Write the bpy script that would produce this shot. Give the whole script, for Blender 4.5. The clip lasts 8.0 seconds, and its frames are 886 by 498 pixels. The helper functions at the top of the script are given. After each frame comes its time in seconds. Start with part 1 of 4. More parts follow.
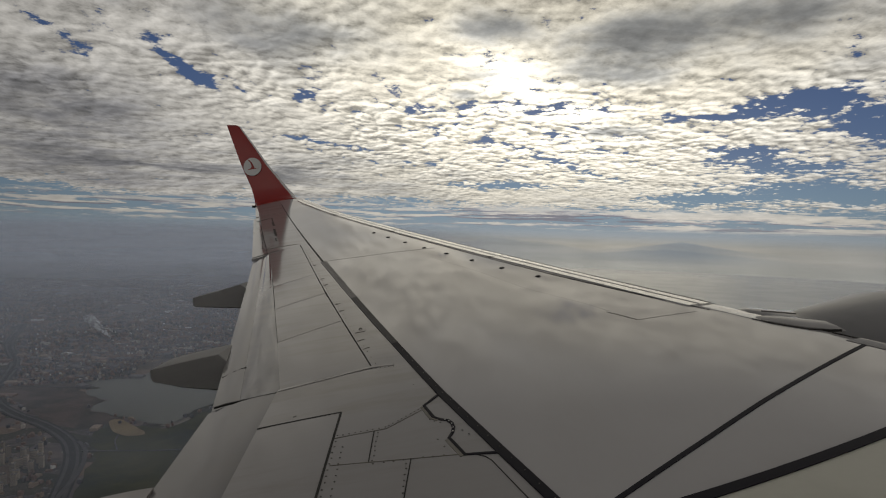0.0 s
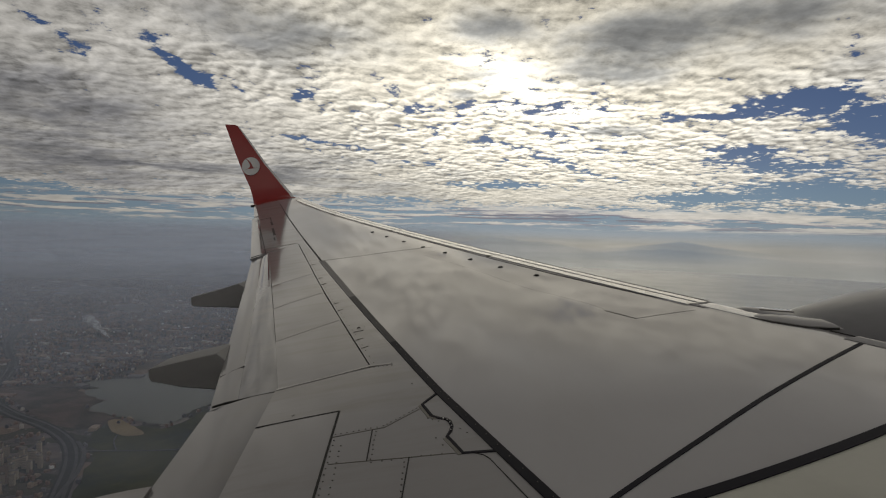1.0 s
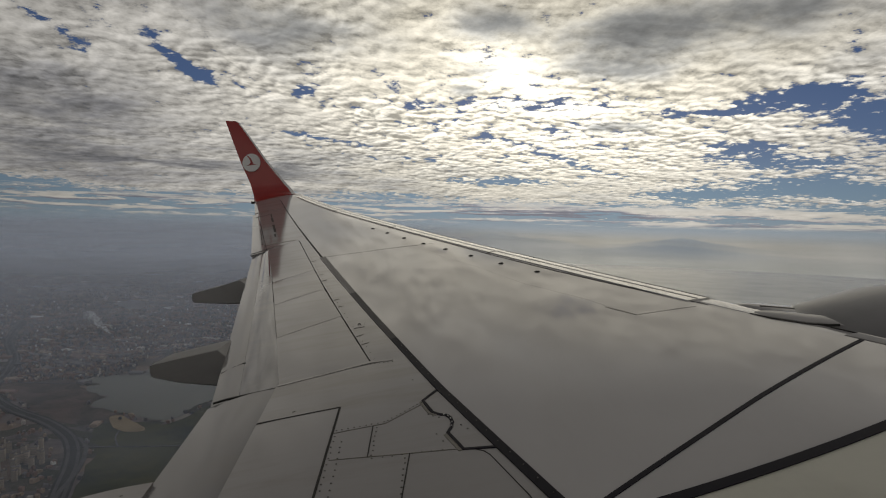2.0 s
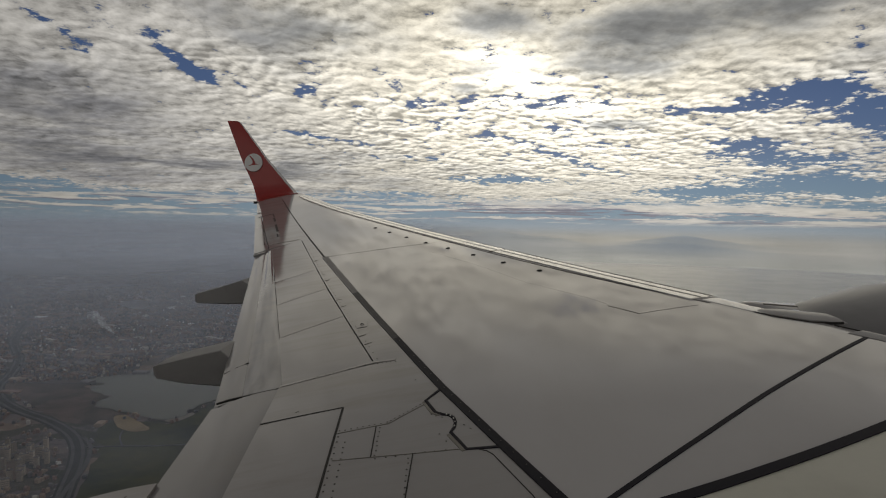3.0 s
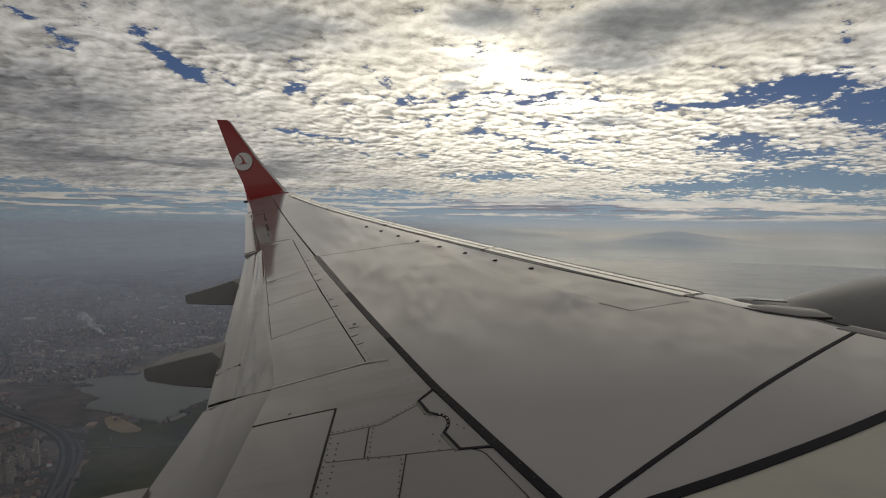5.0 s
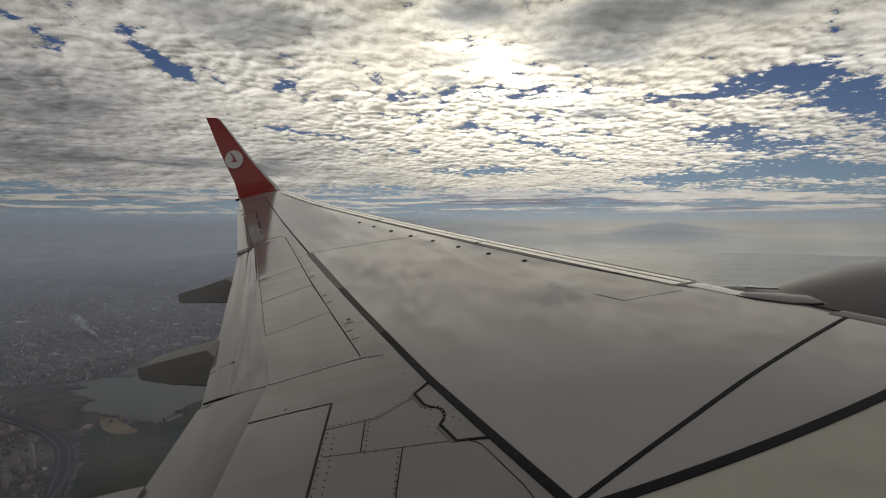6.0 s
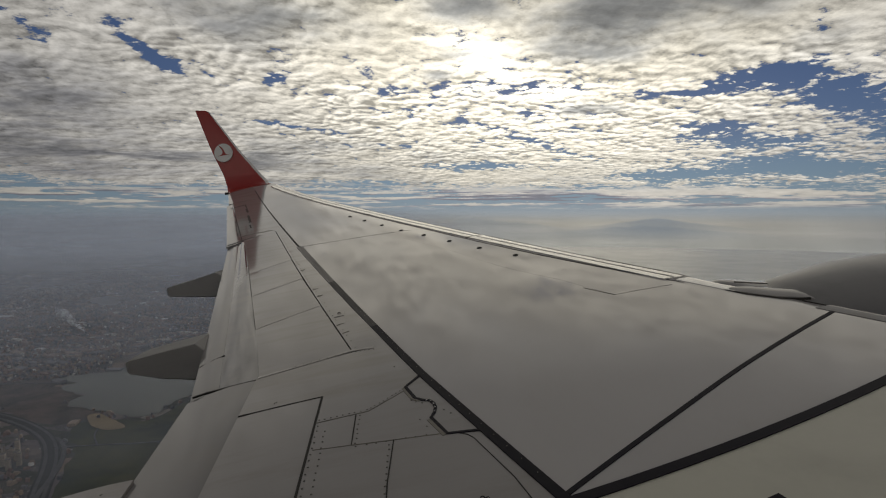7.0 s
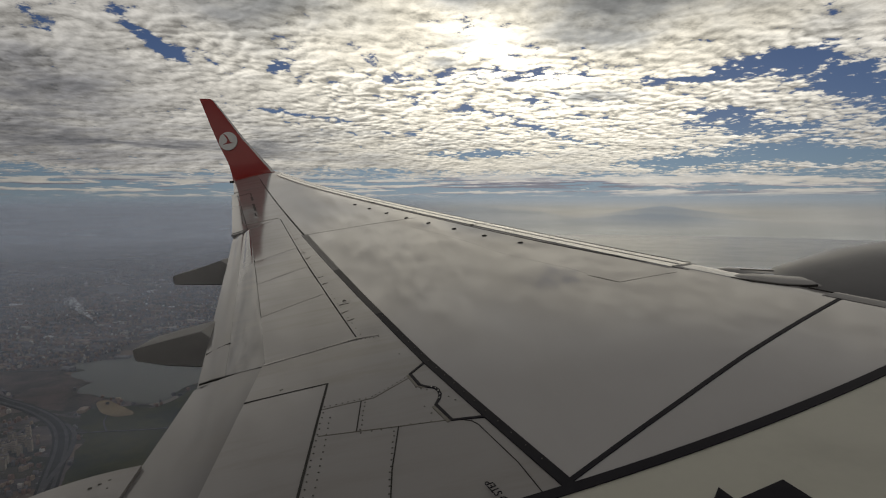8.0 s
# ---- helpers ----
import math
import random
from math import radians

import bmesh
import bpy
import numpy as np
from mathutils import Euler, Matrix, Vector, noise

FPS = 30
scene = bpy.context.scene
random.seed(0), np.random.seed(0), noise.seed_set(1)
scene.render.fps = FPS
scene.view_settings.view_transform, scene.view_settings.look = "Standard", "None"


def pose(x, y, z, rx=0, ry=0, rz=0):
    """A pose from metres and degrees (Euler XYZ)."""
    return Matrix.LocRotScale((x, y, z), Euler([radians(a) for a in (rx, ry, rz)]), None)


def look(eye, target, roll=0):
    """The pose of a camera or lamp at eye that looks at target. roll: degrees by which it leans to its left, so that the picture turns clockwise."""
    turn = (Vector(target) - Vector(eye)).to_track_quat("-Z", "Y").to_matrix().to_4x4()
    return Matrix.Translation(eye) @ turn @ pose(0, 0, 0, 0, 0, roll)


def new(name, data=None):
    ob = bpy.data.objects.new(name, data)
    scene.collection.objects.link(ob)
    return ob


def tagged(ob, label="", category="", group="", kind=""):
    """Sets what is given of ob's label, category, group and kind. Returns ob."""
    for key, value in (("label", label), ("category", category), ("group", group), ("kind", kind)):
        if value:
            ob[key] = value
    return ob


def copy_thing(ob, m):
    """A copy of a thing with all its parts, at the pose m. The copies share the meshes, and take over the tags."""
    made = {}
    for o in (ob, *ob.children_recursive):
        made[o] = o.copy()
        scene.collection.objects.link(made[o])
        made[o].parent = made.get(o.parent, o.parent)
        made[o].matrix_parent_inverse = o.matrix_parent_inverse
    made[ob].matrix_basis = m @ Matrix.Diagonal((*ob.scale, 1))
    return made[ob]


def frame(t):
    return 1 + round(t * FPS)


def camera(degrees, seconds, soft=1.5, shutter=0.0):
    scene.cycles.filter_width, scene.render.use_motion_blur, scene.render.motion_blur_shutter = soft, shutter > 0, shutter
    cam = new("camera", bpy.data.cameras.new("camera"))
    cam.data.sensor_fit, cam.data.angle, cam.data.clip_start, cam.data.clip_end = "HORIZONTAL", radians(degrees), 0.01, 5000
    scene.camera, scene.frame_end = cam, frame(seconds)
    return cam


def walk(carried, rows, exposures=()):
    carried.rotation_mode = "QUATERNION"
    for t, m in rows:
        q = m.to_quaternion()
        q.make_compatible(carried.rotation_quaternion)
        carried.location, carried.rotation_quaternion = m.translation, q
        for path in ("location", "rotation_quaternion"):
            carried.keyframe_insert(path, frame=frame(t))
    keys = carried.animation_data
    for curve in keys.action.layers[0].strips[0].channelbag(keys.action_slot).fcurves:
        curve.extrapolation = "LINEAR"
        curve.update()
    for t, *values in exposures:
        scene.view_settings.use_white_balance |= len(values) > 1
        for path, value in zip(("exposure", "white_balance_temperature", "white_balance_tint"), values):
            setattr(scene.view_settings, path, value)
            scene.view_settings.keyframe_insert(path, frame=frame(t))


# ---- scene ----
# An airliner's left wing seen from a cabin window over a hazy lakeside town.
# x: the aircraft's nose, y: out along the wing, z: up; the window is near the origin.
cam = camera(75.0, 8.0, soft=1.1)
PATH = [
    (0.0, -0.003, 0.002, -0.015, 88.104, -1.495, -3.358),
    (0.5, 0.000, -0.002, -0.011, 88.006, -1.525, -3.444),
    (1.0, 0.002, 0.002, -0.020, 88.067, -1.446, -3.469),
    (1.5, 0.002, 0.002, -0.020, 87.896, -1.522, -3.490),
    (3.0, 0.004, 0.003, -0.011, 87.554, -1.129, -3.179),
    (3.5, 0.000, 0.000, 0.000, 87.534, -1.500, -2.980),
    (4.0, -0.006, 0.004, 0.010, 87.408, -2.282, -3.089),
    (4.5, -0.001, 0.006, 0.009, 87.468, -1.602, -3.447),
    (6.0, 0.009, 0.012, -0.012, 86.832, 0.339, -4.704),
    (6.5, 0.003, 0.013, -0.018, 87.067, 0.162, -4.856),
    (7.0, 0.004, 0.017, -0.024, 86.355, 0.099, -5.632),
    (7.5, 0.009, 0.022, -0.028, 85.960, -0.109, -5.662),
    (8.0, 0.008, 0.022, -0.028, 85.177, 0.224, -5.136),
]
walk(cam, [(t, pose(x, y, z, rx, ry, rz)) for t, x, y, z, rx, ry, rz in PATH])

# ---- light ----
SUN_AZ, SUN_EL = 13.0, 27.0
sun_data = bpy.data.lights.new("sun", "SUN")
sun_data.energy, sun_data.angle, sun_data.color = 0.40, radians(120), (1.0, 0.93, 0.80)
sun = new("sun", sun_data)
sun_way = Vector((math.sin(radians(SUN_AZ)) * math.cos(radians(SUN_EL)),
                  math.cos(radians(SUN_AZ)) * math.cos(radians(SUN_EL)), math.sin(radians(SUN_EL))))
sun.matrix_world = look(sun_way * 50, (0, 0, 0))


class Val:
    """A number or colour inside a node tree, with the usual arithmetic."""

    def __init__(self, tree, socket):
        self.tree, self.socket = tree, socket

    def op(self, kind, *others, clamp=False):
        node = self.tree.nodes.new("ShaderNodeMath")
        node.operation, node.use_clamp = kind, clamp
        for slot, v in zip(node.inputs, (self, *others)):
            if isinstance(v, Val):
                self.tree.links.new(v.socket, slot)
            else:
                slot.default_value = v
        return Val(self.tree, node.outputs[0])

    def __add__(self, o): return self.op("ADD", o)
    def __sub__(self, o): return self.op("SUBTRACT", o)
    def __mul__(self, o): return self.op("MULTIPLY", o)
    def __truediv__(self, o): return self.op("DIVIDE", o)
    def exp(self): return self.op("EXPONENT")
    def sq(self): return self.op("MULTIPLY", self)
    def top(self, v): return self.op("MAXIMUM", v)
    def low(self, v): return self.op("MINIMUM", v)

    def step(self, a, b, x=0.0, y=1.0):
        node = self.tree.nodes.new("ShaderNodeMapRange")
        node.interpolation_type = "SMOOTHSTEP"
        self.tree.links.new(self.socket, node.inputs[0])
        for i, v in zip((1, 2, 3, 4), (a, b, x, y)):
            node.inputs[i].default_value = v
        return Val(self.tree, node.outputs[0])


def vec(tree, x, y, z):
    node = tree.nodes.new("ShaderNodeCombineXYZ")
    for slot, v in zip(node.inputs, (x, y, z)):
        if isinstance(v, Val):
            tree.links.new(v.socket, slot)
        else:
            slot.default_value = v
    return node.outputs[0]


def split(tree, socket):
    node = tree.nodes.new("ShaderNodeSeparateXYZ")
    tree.links.new(socket, node.inputs[0])
    return [Val(tree, o) for o in node.outputs]


def noise_at(tree, vector, scale, detail=4, rough=0.55, warp=0.0):
    node = tree.nodes.new("ShaderNodeTexNoise")
    node.inputs["Scale"].default_value, node.inputs["Detail"].default_value = scale, detail
    node.inputs["Roughness"].default_value, node.inputs["Distortion"].default_value = rough, warp
    if vector is not None:
        tree.links.new(vector, node.inputs["Vector"])
    return Val(tree, node.outputs[0])


def tint(tree, factor, a, b, kind="MIX"):
    """Colour a to colour b by factor."""
    node = tree.nodes.new("ShaderNodeMix")
    node.data_type, node.blend_type, node.clamp_factor = "RGBA", kind, True
    for slot, v in ((node.inputs[0], factor), (node.inputs[6], a), (node.inputs[7], b)):
        if isinstance(v, Val):
            tree.links.new(v.socket, slot)
        elif isinstance(v, bpy.types.NodeSocket):
            tree.links.new(v, slot)
        elif isinstance(v, (int, float)):
            slot.default_value = v
        else:
            slot.default_value = (*v, 1)
    return node.outputs[2]


def scaled(tree, colour, amount):
    node = tree.nodes.new("ShaderNodeVectorMath")
    node.operation = "SCALE"
    if isinstance(colour, bpy.types.NodeSocket):
        tree.links.new(colour, node.inputs[0])
    else:
        node.inputs[0].default_value = colour
    if isinstance(amount, Val):
        tree.links.new(amount.socket, node.inputs["Scale"])
    else:
        node.inputs["Scale"].default_value = amount
    return node.outputs[0]


def plus(tree, a, b):
    node = tree.nodes.new("ShaderNodeVectorMath")
    tree.links.new(a, node.inputs[0])
    tree.links.new(b, node.inputs[1])
    return node.outputs[0]


def build_sky():
    world = bpy.data.worlds.new("sky")
    scene.world = world
    world.use_nodes = True
    t = world.node_tree
    t.nodes.clear()
    coord = t.nodes.new("ShaderNodeTexCoord").outputs["Generated"]
    dx, dy, dz = split(t, coord)
    el = dz.op("ARCSINE") * 57.2958
    az = dx.op("ARCTAN2", dy) * 57.2958
    near_sun = (dx * sun_way.x + dy * sun_way.y + dz * sun_way.z - 1.0)

    blue = t.nodes.new("ShaderNodeTexSky")
    blue.sky_type, blue.sun_disc = "NISHITA", False
    blue.sun_elevation, blue.sun_rotation = radians(SUN_EL), radians(SUN_AZ)
    blue.altitude, blue.dust_density, blue.ozone_density = 800, 0.1, 3.0

    def blob(a, e, wa, we, lean=0.0):
        c, s = math.cos(radians(lean)), math.sin(radians(lean))
        x = ((az - a) * c + (el - e) * s) / wa
        y = ((el - e) * c - (az - a) * s) / we
        return ((x.sq() + y.sq()) * -1.0).exp()

    # a flat layer of broken altocumulus, far above: cells seen ever flatter towards the skyline
    k = (dz.top(0.0) + 0.16).op("POWER", -1.0)
    u, v = dx * k, dy * k
    plan = vec(t, u, v, 0.0)

    def flat_noise(where, scale, detail, rough=0.55, warp=0.0):
        node = t.nodes.new("ShaderNodeTexNoise")
        node.noise_dimensions = "2D"
        for slot, value in (("Scale", scale), ("Detail", detail), ("Roughness", rough), ("Distortion", warp)):
            node.inputs[slot].default_value = value
        t.links.new(where, node.inputs["Vector"])
        return node

    def field(*args, **more):
        return (Val(t, flat_noise(*args, **more).outputs[0]) - 0.5) * 2.0

    wx, wy, _ = split(t, flat_noise(plan, 4.5, 4, 0.55).outputs["Color"])
    lit_u, lit_v = -0.008, -0.030

    def cells(scale, reach, du=0.0, dv=0.0):
        node = t.nodes.new("ShaderNodeTexVoronoi")
        node.voronoi_dimensions = "2D"
        node.inputs["Scale"].default_value = scale
        t.links.new(vec(t, u + (wx - 0.5) * reach + du, v + (wy - 0.5) * reach + dv, 0.0), node.inputs["Vector"])
        return Val(t, node.outputs["Distance"]) * -1.9 + 0.95

    big = field(plan, 1.5, 2, 0.5)
    mid = field(plan, 4.6, 6, 0.58)
    mid_lit = field(vec(t, u + lit_u * 2, v + lit_v * 2, 0.0), 4.6, 6, 0.58)
    fine = field(plan, 24.0, 6, 0.66)
    grain = field(plan, 75.0, 4, 0.65)
    puff = cells(7.0, 0.26) * 0.45 + cells(17.0, 0.15) * 0.55
    puff_lit = cells(7.0, 0.26, lit_u, lit_v) * 0.45 + cells(17.0, 0.15, lit_u, lit_v) * 0.55

    def spots(rows):
        total = None
        for row in rows:
            one = blob(*row[:4], row[5] if len(row) > 5 else 0.0) * row[4]
            total = one if total is None else total + one
        return total

    # clear gaps: azimuth, elevation, half widths, strength, lean
    gaps = spots([(-23.3, 15.9, 1.6, 0.5, 0.75), (-22.0, 14.3, 2.3, 0.55, 1.0, -32), (-19.6, 12.8, 1.9, 0.45, 0.95, -26), (-31.6, 15.6, 1.4, 0.4, 0.55, -20),
                  (-29.8, 14.6, 1.2, 0.4, 0.6, -20), (-28.3, 13.6, 0.8, 0.5, 0.55), (-10.5, 12.4, 1.2, 0.6, 0.95), (-1.6, 13.4, 0.7, 0.5, 0.7), (0.8, 11.6, 1.2, 0.5, 0.7),
                  (-8.4, 8.1, 4.5, 0.28, 0.60, -5), (-1.0, 6.5, 3.5, 0.22, 0.55)])
    gaps = gaps + spots([(9.5, 11.6, 5.5, 0.6, 0.55), (14.5, 12.0, 1.6, 0.5, 0.5), (15.0, 6.7, 4.5, 0.5, 0.60, -20), (9.2, 4.5, 4.2, 0.40, 1.0),
                         (33.5, 11.2, 4.2, 0.9, 0.95, 6), (36.5, 11.9, 3.4, 0.7, 0.75), (39.5, 9.6, 3.6, 1.5, 1.1, -14), (26.5, 10.7, 3.5, 0.45, 0.8, -4), (30.8, 7.5, 2.6, 0.6, 0.9, -6)])
    gaps = gaps + spots([(33.5, 6.1, 5.0, 0.8, 0.9, -6), (35.5, 4.1, 6.0, 0.7, 1.1, -3), (28.0, 3.4, 5.5, 0.55, 1.1), (39.5, 3.3, 3.5, 0.5, 0.8), (38.2, 15.2, 1.0, 0.8, 0.55),
                         (46.0, 7.0, 6.0, 3.0, 0.9), (-33.5, 2.9, 4.5, 0.4, 0.8), (-24.0, 2.0, 9.0, 0.35, 0.7), (-2.0, 2.9, 5.0, 0.35, 0.6)])
    # thick grey banks
    banks = spots([(21.0, 17.8, 7.0, 2.4, 0.72, 6), (20.0, 15.0, 4.5, 1.2, 0.62), (33.0, 18.2, 10.0, 2.2, 0.62, 2), (8.4, 19.2, 4.0, 1.5, 0.95), (7.0, 15.0, 2.0, 0.6, 0.60),
                   (5.1, 13.1, 1.5, 0.5, 0.45), (19.3, 9.6, 3.4, 0.6, 0.55), (-31.0, 9.6, 9.0, 2.6, 0.55), (-12.0, 17.2, 8.0, 2.0, 0.50), (-24.0, 19.0, 12.0, 1.8, 0.40),
                   (-25.0, 5.2, 16.0, 1.0, 0.40), (-13.0, 4.4, 9.0, 0.5, 0.40, -4), (14.0, 1.9, 9.0, 0.5, 0.5), (38.8, 14.2, 2.5, 1.0, 0.25)])
    banks = banks * (mid * 0.55 + 0.95).top(0.3) + el.step(25.0, 40.0) * 1.0
    thick = banks.step(0.15, 0.85)
    zone = (big * 0.45 + blob(12.0, 9.0, 22.0, 5.0) * 0.60 + blob(-20.0, 13.0, 12.0, 3.0) * 0.12).step(-0.15, 0.6, 0.20, 1.0) * (el + az * 0.10).step(0.5, 8.0, 0.35, 1.0)
    thin = blob(12.0, 10.5, 22.0, 6.5, -8)
    body = mid * 0.50 + (puff - 0.2) * (zone * 0.30 + 0.36) + fine * 0.50 + grain * 0.22 + big * 0.10 + 0.96 + thick * 0.35 - gaps * 0.80 - thin * 0.12
    low = el.step(1.5, 3.4)
    body = body + (low - 1.0) * 0.85
    cover = body.step(0.34, 0.60)
    layers = noise_at(t, vec(t, az * 0.085, el * 0.95, 12.0), 1.0, 6, 0.58, 0.4) - 0.5
    shelf = blob(-22.0, 5.5, 24.0, 3.2) + blob(6.0, 3.4, 22.0, 1.6) * 0.7
    depth = (mid * 0.30 + big * 0.26 + banks + layers * shelf * 2.3 + shelf * 0.10 + 0.12).step(0.05, 1.0)
    rim = body.step(0.40, 0.95, 0.86, 1.0)
    bumps = (puff - puff_lit) * (zone * 0.95 + 0.12) + (mid - mid_lit) * 0.80 + puff * zone * 0.12 + (fine * 0.27 + grain * 0.24) * (zone * 0.45 + 0.55) + mid * 0.10
    relief = (bumps * (thick * -0.45 + 1.0) + 1.03).top(0.5)
    hot = blob(10.0, 14.6, 6.5, 2.4, -32)
    hot = hot + blob(6.6, 16.5, 1.6, 0.8) * 0.9 + blob(10.3, 13.9, 2.2, 0.9, -20) * 1.4 + blob(16.3, 11.5, 2.4, 0.7) * 1.1
    spread = (near_sun * 2.4).exp()
    glow = spread * 0.44 + thin * 0.44 + hot * 0.44 + blob(38.0, 12.5, 10.0, 4.0) * 0.10 + 0.066 + dy.step(0.1, -0.6) * 0.25
    shade = depth * -0.80 + 1.19
    cream = tint(t, spread.step(0.55, 0.95), (0.99, 0.95, 0.88), (1.0, 0.928, 0.765))
    cloud = scaled(t, tint(t, depth, cream, tint(t, spread.step(0.5, 0.9), (0.93, 0.925, 0.97), (0.94, 0.945, 0.92))), glow * shade * relief * rim)
    # long thin streaks low over the skyline
    long_noise = noise_at(t, vec(t, az * 0.14, el * 3.4, 3.0), 1.0, 8, 0.64, 0.3)
    crisp = noise_at(t, vec(t, az * 0.55, el * 3.2, 6.0), 1.0, 5, 0.6)
    bar = blob(31.0, 1.8, 8.5, 0.4, -2) * 0.17 + blob(13.0, 1.9, 9.0, 0.6) * 0.12 + blob(34.0, 0.45, 9.0, 0.3) * 0.12 + blob(-21.0, 2.0, 13.0, 0.35) * 0.10
    streak = (long_noise * 0.7 + crisp * 0.3 + bar - blob(33.0, 3.2, 9.5, 0.7) * 0.2).step(0.50, 0.54) * el.step(0.15, 0.6)
    tone = (noise_at(t, vec(t, az * 0.14, el * 3.4 - 0.35, 3.0), 1.0, 6, 0.62) + blob(31.0, 2.1, 10.0, 0.5) * 0.35 - blob(16.0, 1.3, 11.0, 0.5) * 0.2).step(0.37, 0.53)
    wisp = scaled(t, tint(t, tone, (0.78, 0.755, 0.87), (1.0, 0.93, 0.82)), (glow * 1.0 + 0.04) * (tone * 0.75 + 0.48) * (crisp * 0.9 + 0.55))
    clear = plus(t, scaled(t, tint(t, 1.0, blue.outputs[0], (0.78, 0.775, 0.97), "MULTIPLY"), 0.026), scaled(t, (1.0, 0.92, 0.85), thin * 0.05))
    clear = tint(t, el.step(8.0, 1.5) * 0.62, clear, scaled(t, (0.235, 0.36, 0.47), spread * 1.08 + 0.02))
    sky = tint(t, streak * (low * -1.0 + 1.0) * 0.95, tint(t, cover, clear, cloud), wisp)

    # haze along the skyline and below it
    veil = (el.top(0.0) * -1.6).exp() * 0.55
    sunny = ((az - 22.0).sq() * -0.0010).exp()
    mist = tint(t, sunny, (0.155, 0.20, 0.235), (0.36, 0.385, 0.40))
    sky = tint(t, veil, sky, mist)
    bands = noise_at(t, vec(t, az * 0.035, el * 0.7, 1.0), 1.0, 4, 0.55)
    rays = noise_at(t, vec(t, az * 0.22 + el * 0.10, 2.0, 5.0), 1.0, 3, 0.5).step(0.3, 0.7, 0.93, 1.09)
    under = tint(t, sunny, (0.092, 0.115, 0.150), (0.395, 0.372, 0.315))
    under = tint(t, el.step(-1.8, -5.0) * sunny, under, (0.325, 0.338, 0.31))
    under = scaled(t, under, (bands * 0.8 + 0.60) * rays)
    # far blue mountains, faint through the haze
    for foot, height, a, wide, depth_of, seed in ((-1.5, 0.75, 26.0, 4.5, 0.62, 2.0), (-2.1, 0.7, 25.0, 7.0, 0.42, 6.0), (-2.0, 1.25, 10.0, 6.5, 0.36, 4.0)):
        bump = ((az - a) / wide).sq()
        crest = (bump * -1.0).exp() * height * (noise_at(t, vec(t, az * 0.22, seed, 0.0), 1.0, 6, 0.6) * 1.5 + 0.3) + foot
        ridge = (el - crest).step(0.05, -0.03) * el.step(foot - 1.6, foot + 0.5) * (bump * -0.6).exp() * depth_of
        under = tint(t, ridge, under, (0.15, 0.19, 0.235))
    sky = tint(t, el.step(0.2, -1.2), sky, under)

    out, bg = t.nodes.new("ShaderNodeOutputWorld"), t.nodes.new("ShaderNodeBackground")
    t.links.new(sky, bg.inputs[0])
    bg.inputs[1].default_value = 1.0
    t.links.new(bg.outputs[0], out.inputs[0])


build_sky()


# ---- materials ----
def material(name, colour, rough=0.5, metal=0.0, spots=0.0, spot_scale=3.0, dark=None, bump=0.0, bump_scale=40.0,
             coat=0.0, stretch=(1, 1, 1), per_piece=0.0, specular=0.5, fine=0.0, wave=0.004):
    """A surface with stains at one scale, grain at another and a little relief."""
    m = bpy.data.materials.new(name)
    m.use_nodes = True
    t = m.node_tree
    p = t.nodes["Principled BSDF"]
    where = t.nodes.new("ShaderNodeTexCoord").outputs["Object"]
    scale_node = t.nodes.new("ShaderNodeMapping")
    scale_node.inputs["Scale"].default_value = stretch
    t.links.new(where, scale_node.inputs[0])
    place = scale_node.outputs[0]
    out = (*colour, 1)
    p.inputs["Base Color"].default_value = out
    if spots or fine or per_piece:
        stain = noise_at(t, place, spot_scale, 6, 0.6, 0.3).step(0.42, 0.72) * spots
        grain = noise_at(t, place, spot_scale * 14, 3, 0.6) * fine
        c = tint(t, stain + grain, colour, dark or tuple(v * 0.5 for v in colour))
        if per_piece:
            rnd = Val(t, t.nodes.new("ShaderNodeObjectInfo").outputs["Random"])
            c = scaled(t, c, rnd * per_piece * 2.0 + (1.0 - per_piece))
        t.links.new(c, p.inputs["Base Color"])
        rr = stain * 0.10 + rough
        t.links.new(rr.socket, p.inputs["Roughness"])
    p.inputs["Roughness"].default_value = rough
    p.inputs["Metallic"].default_value = metal
    p.inputs["Specular IOR Level"].default_value = specular
    p.inputs["Coat Weight"].default_value = coat
    p.inputs["Coat Roughness"].default_value = 0.08
    if bump:
        b = t.nodes.new("ShaderNodeBump")
        b.inputs["Strength"].default_value, b.inputs["Distance"].default_value = bump, wave
        t.links.new(noise_at(t, place, bump_scale, 3 if wave < 0.0045 else 1).socket, b.inputs["Height"])
        t.links.new(b.outputs[0], p.inputs["Normal"])
    return m


PAINT = material("grey_white_wing_paint", (0.42, 0.405, 0.408), 0.046, specular=0.45, spots=0.35, spot_scale=0.9, dark=(0.36, 0.343, 0.33),
                 fine=0.12, bump=0.09, bump_scale=1.5, wave=0.0046, stretch=(1.5, 0.6, 1))
PANEL = material("grey_white_panel_paint", (0.335, 0.322, 0.32), 0.07, specular=0.28, spots=0.5, spot_scale=2.2, dark=(0.25, 0.23, 0.205),
                 fine=0.15, bump=0.04, bump_scale=2.5, stretch=(0.35, 2.2, 1))
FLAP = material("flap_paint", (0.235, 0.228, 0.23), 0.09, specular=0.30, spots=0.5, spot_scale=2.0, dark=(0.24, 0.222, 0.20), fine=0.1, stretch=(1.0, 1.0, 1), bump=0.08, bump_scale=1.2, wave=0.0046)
# glossier flap strip; the dark bluish sky it mirrors is also in its base colour
SKY_FLAP = material("glossy_flap_sky_tone", (0.135, 0.132, 0.142), 0.045, specular=0.5, spots=0.5, spot_scale=2.4, dark=(0.20, 0.188, 0.175), fine=0.1, bump=0.25, bump_scale=2.2, wave=0.0044)
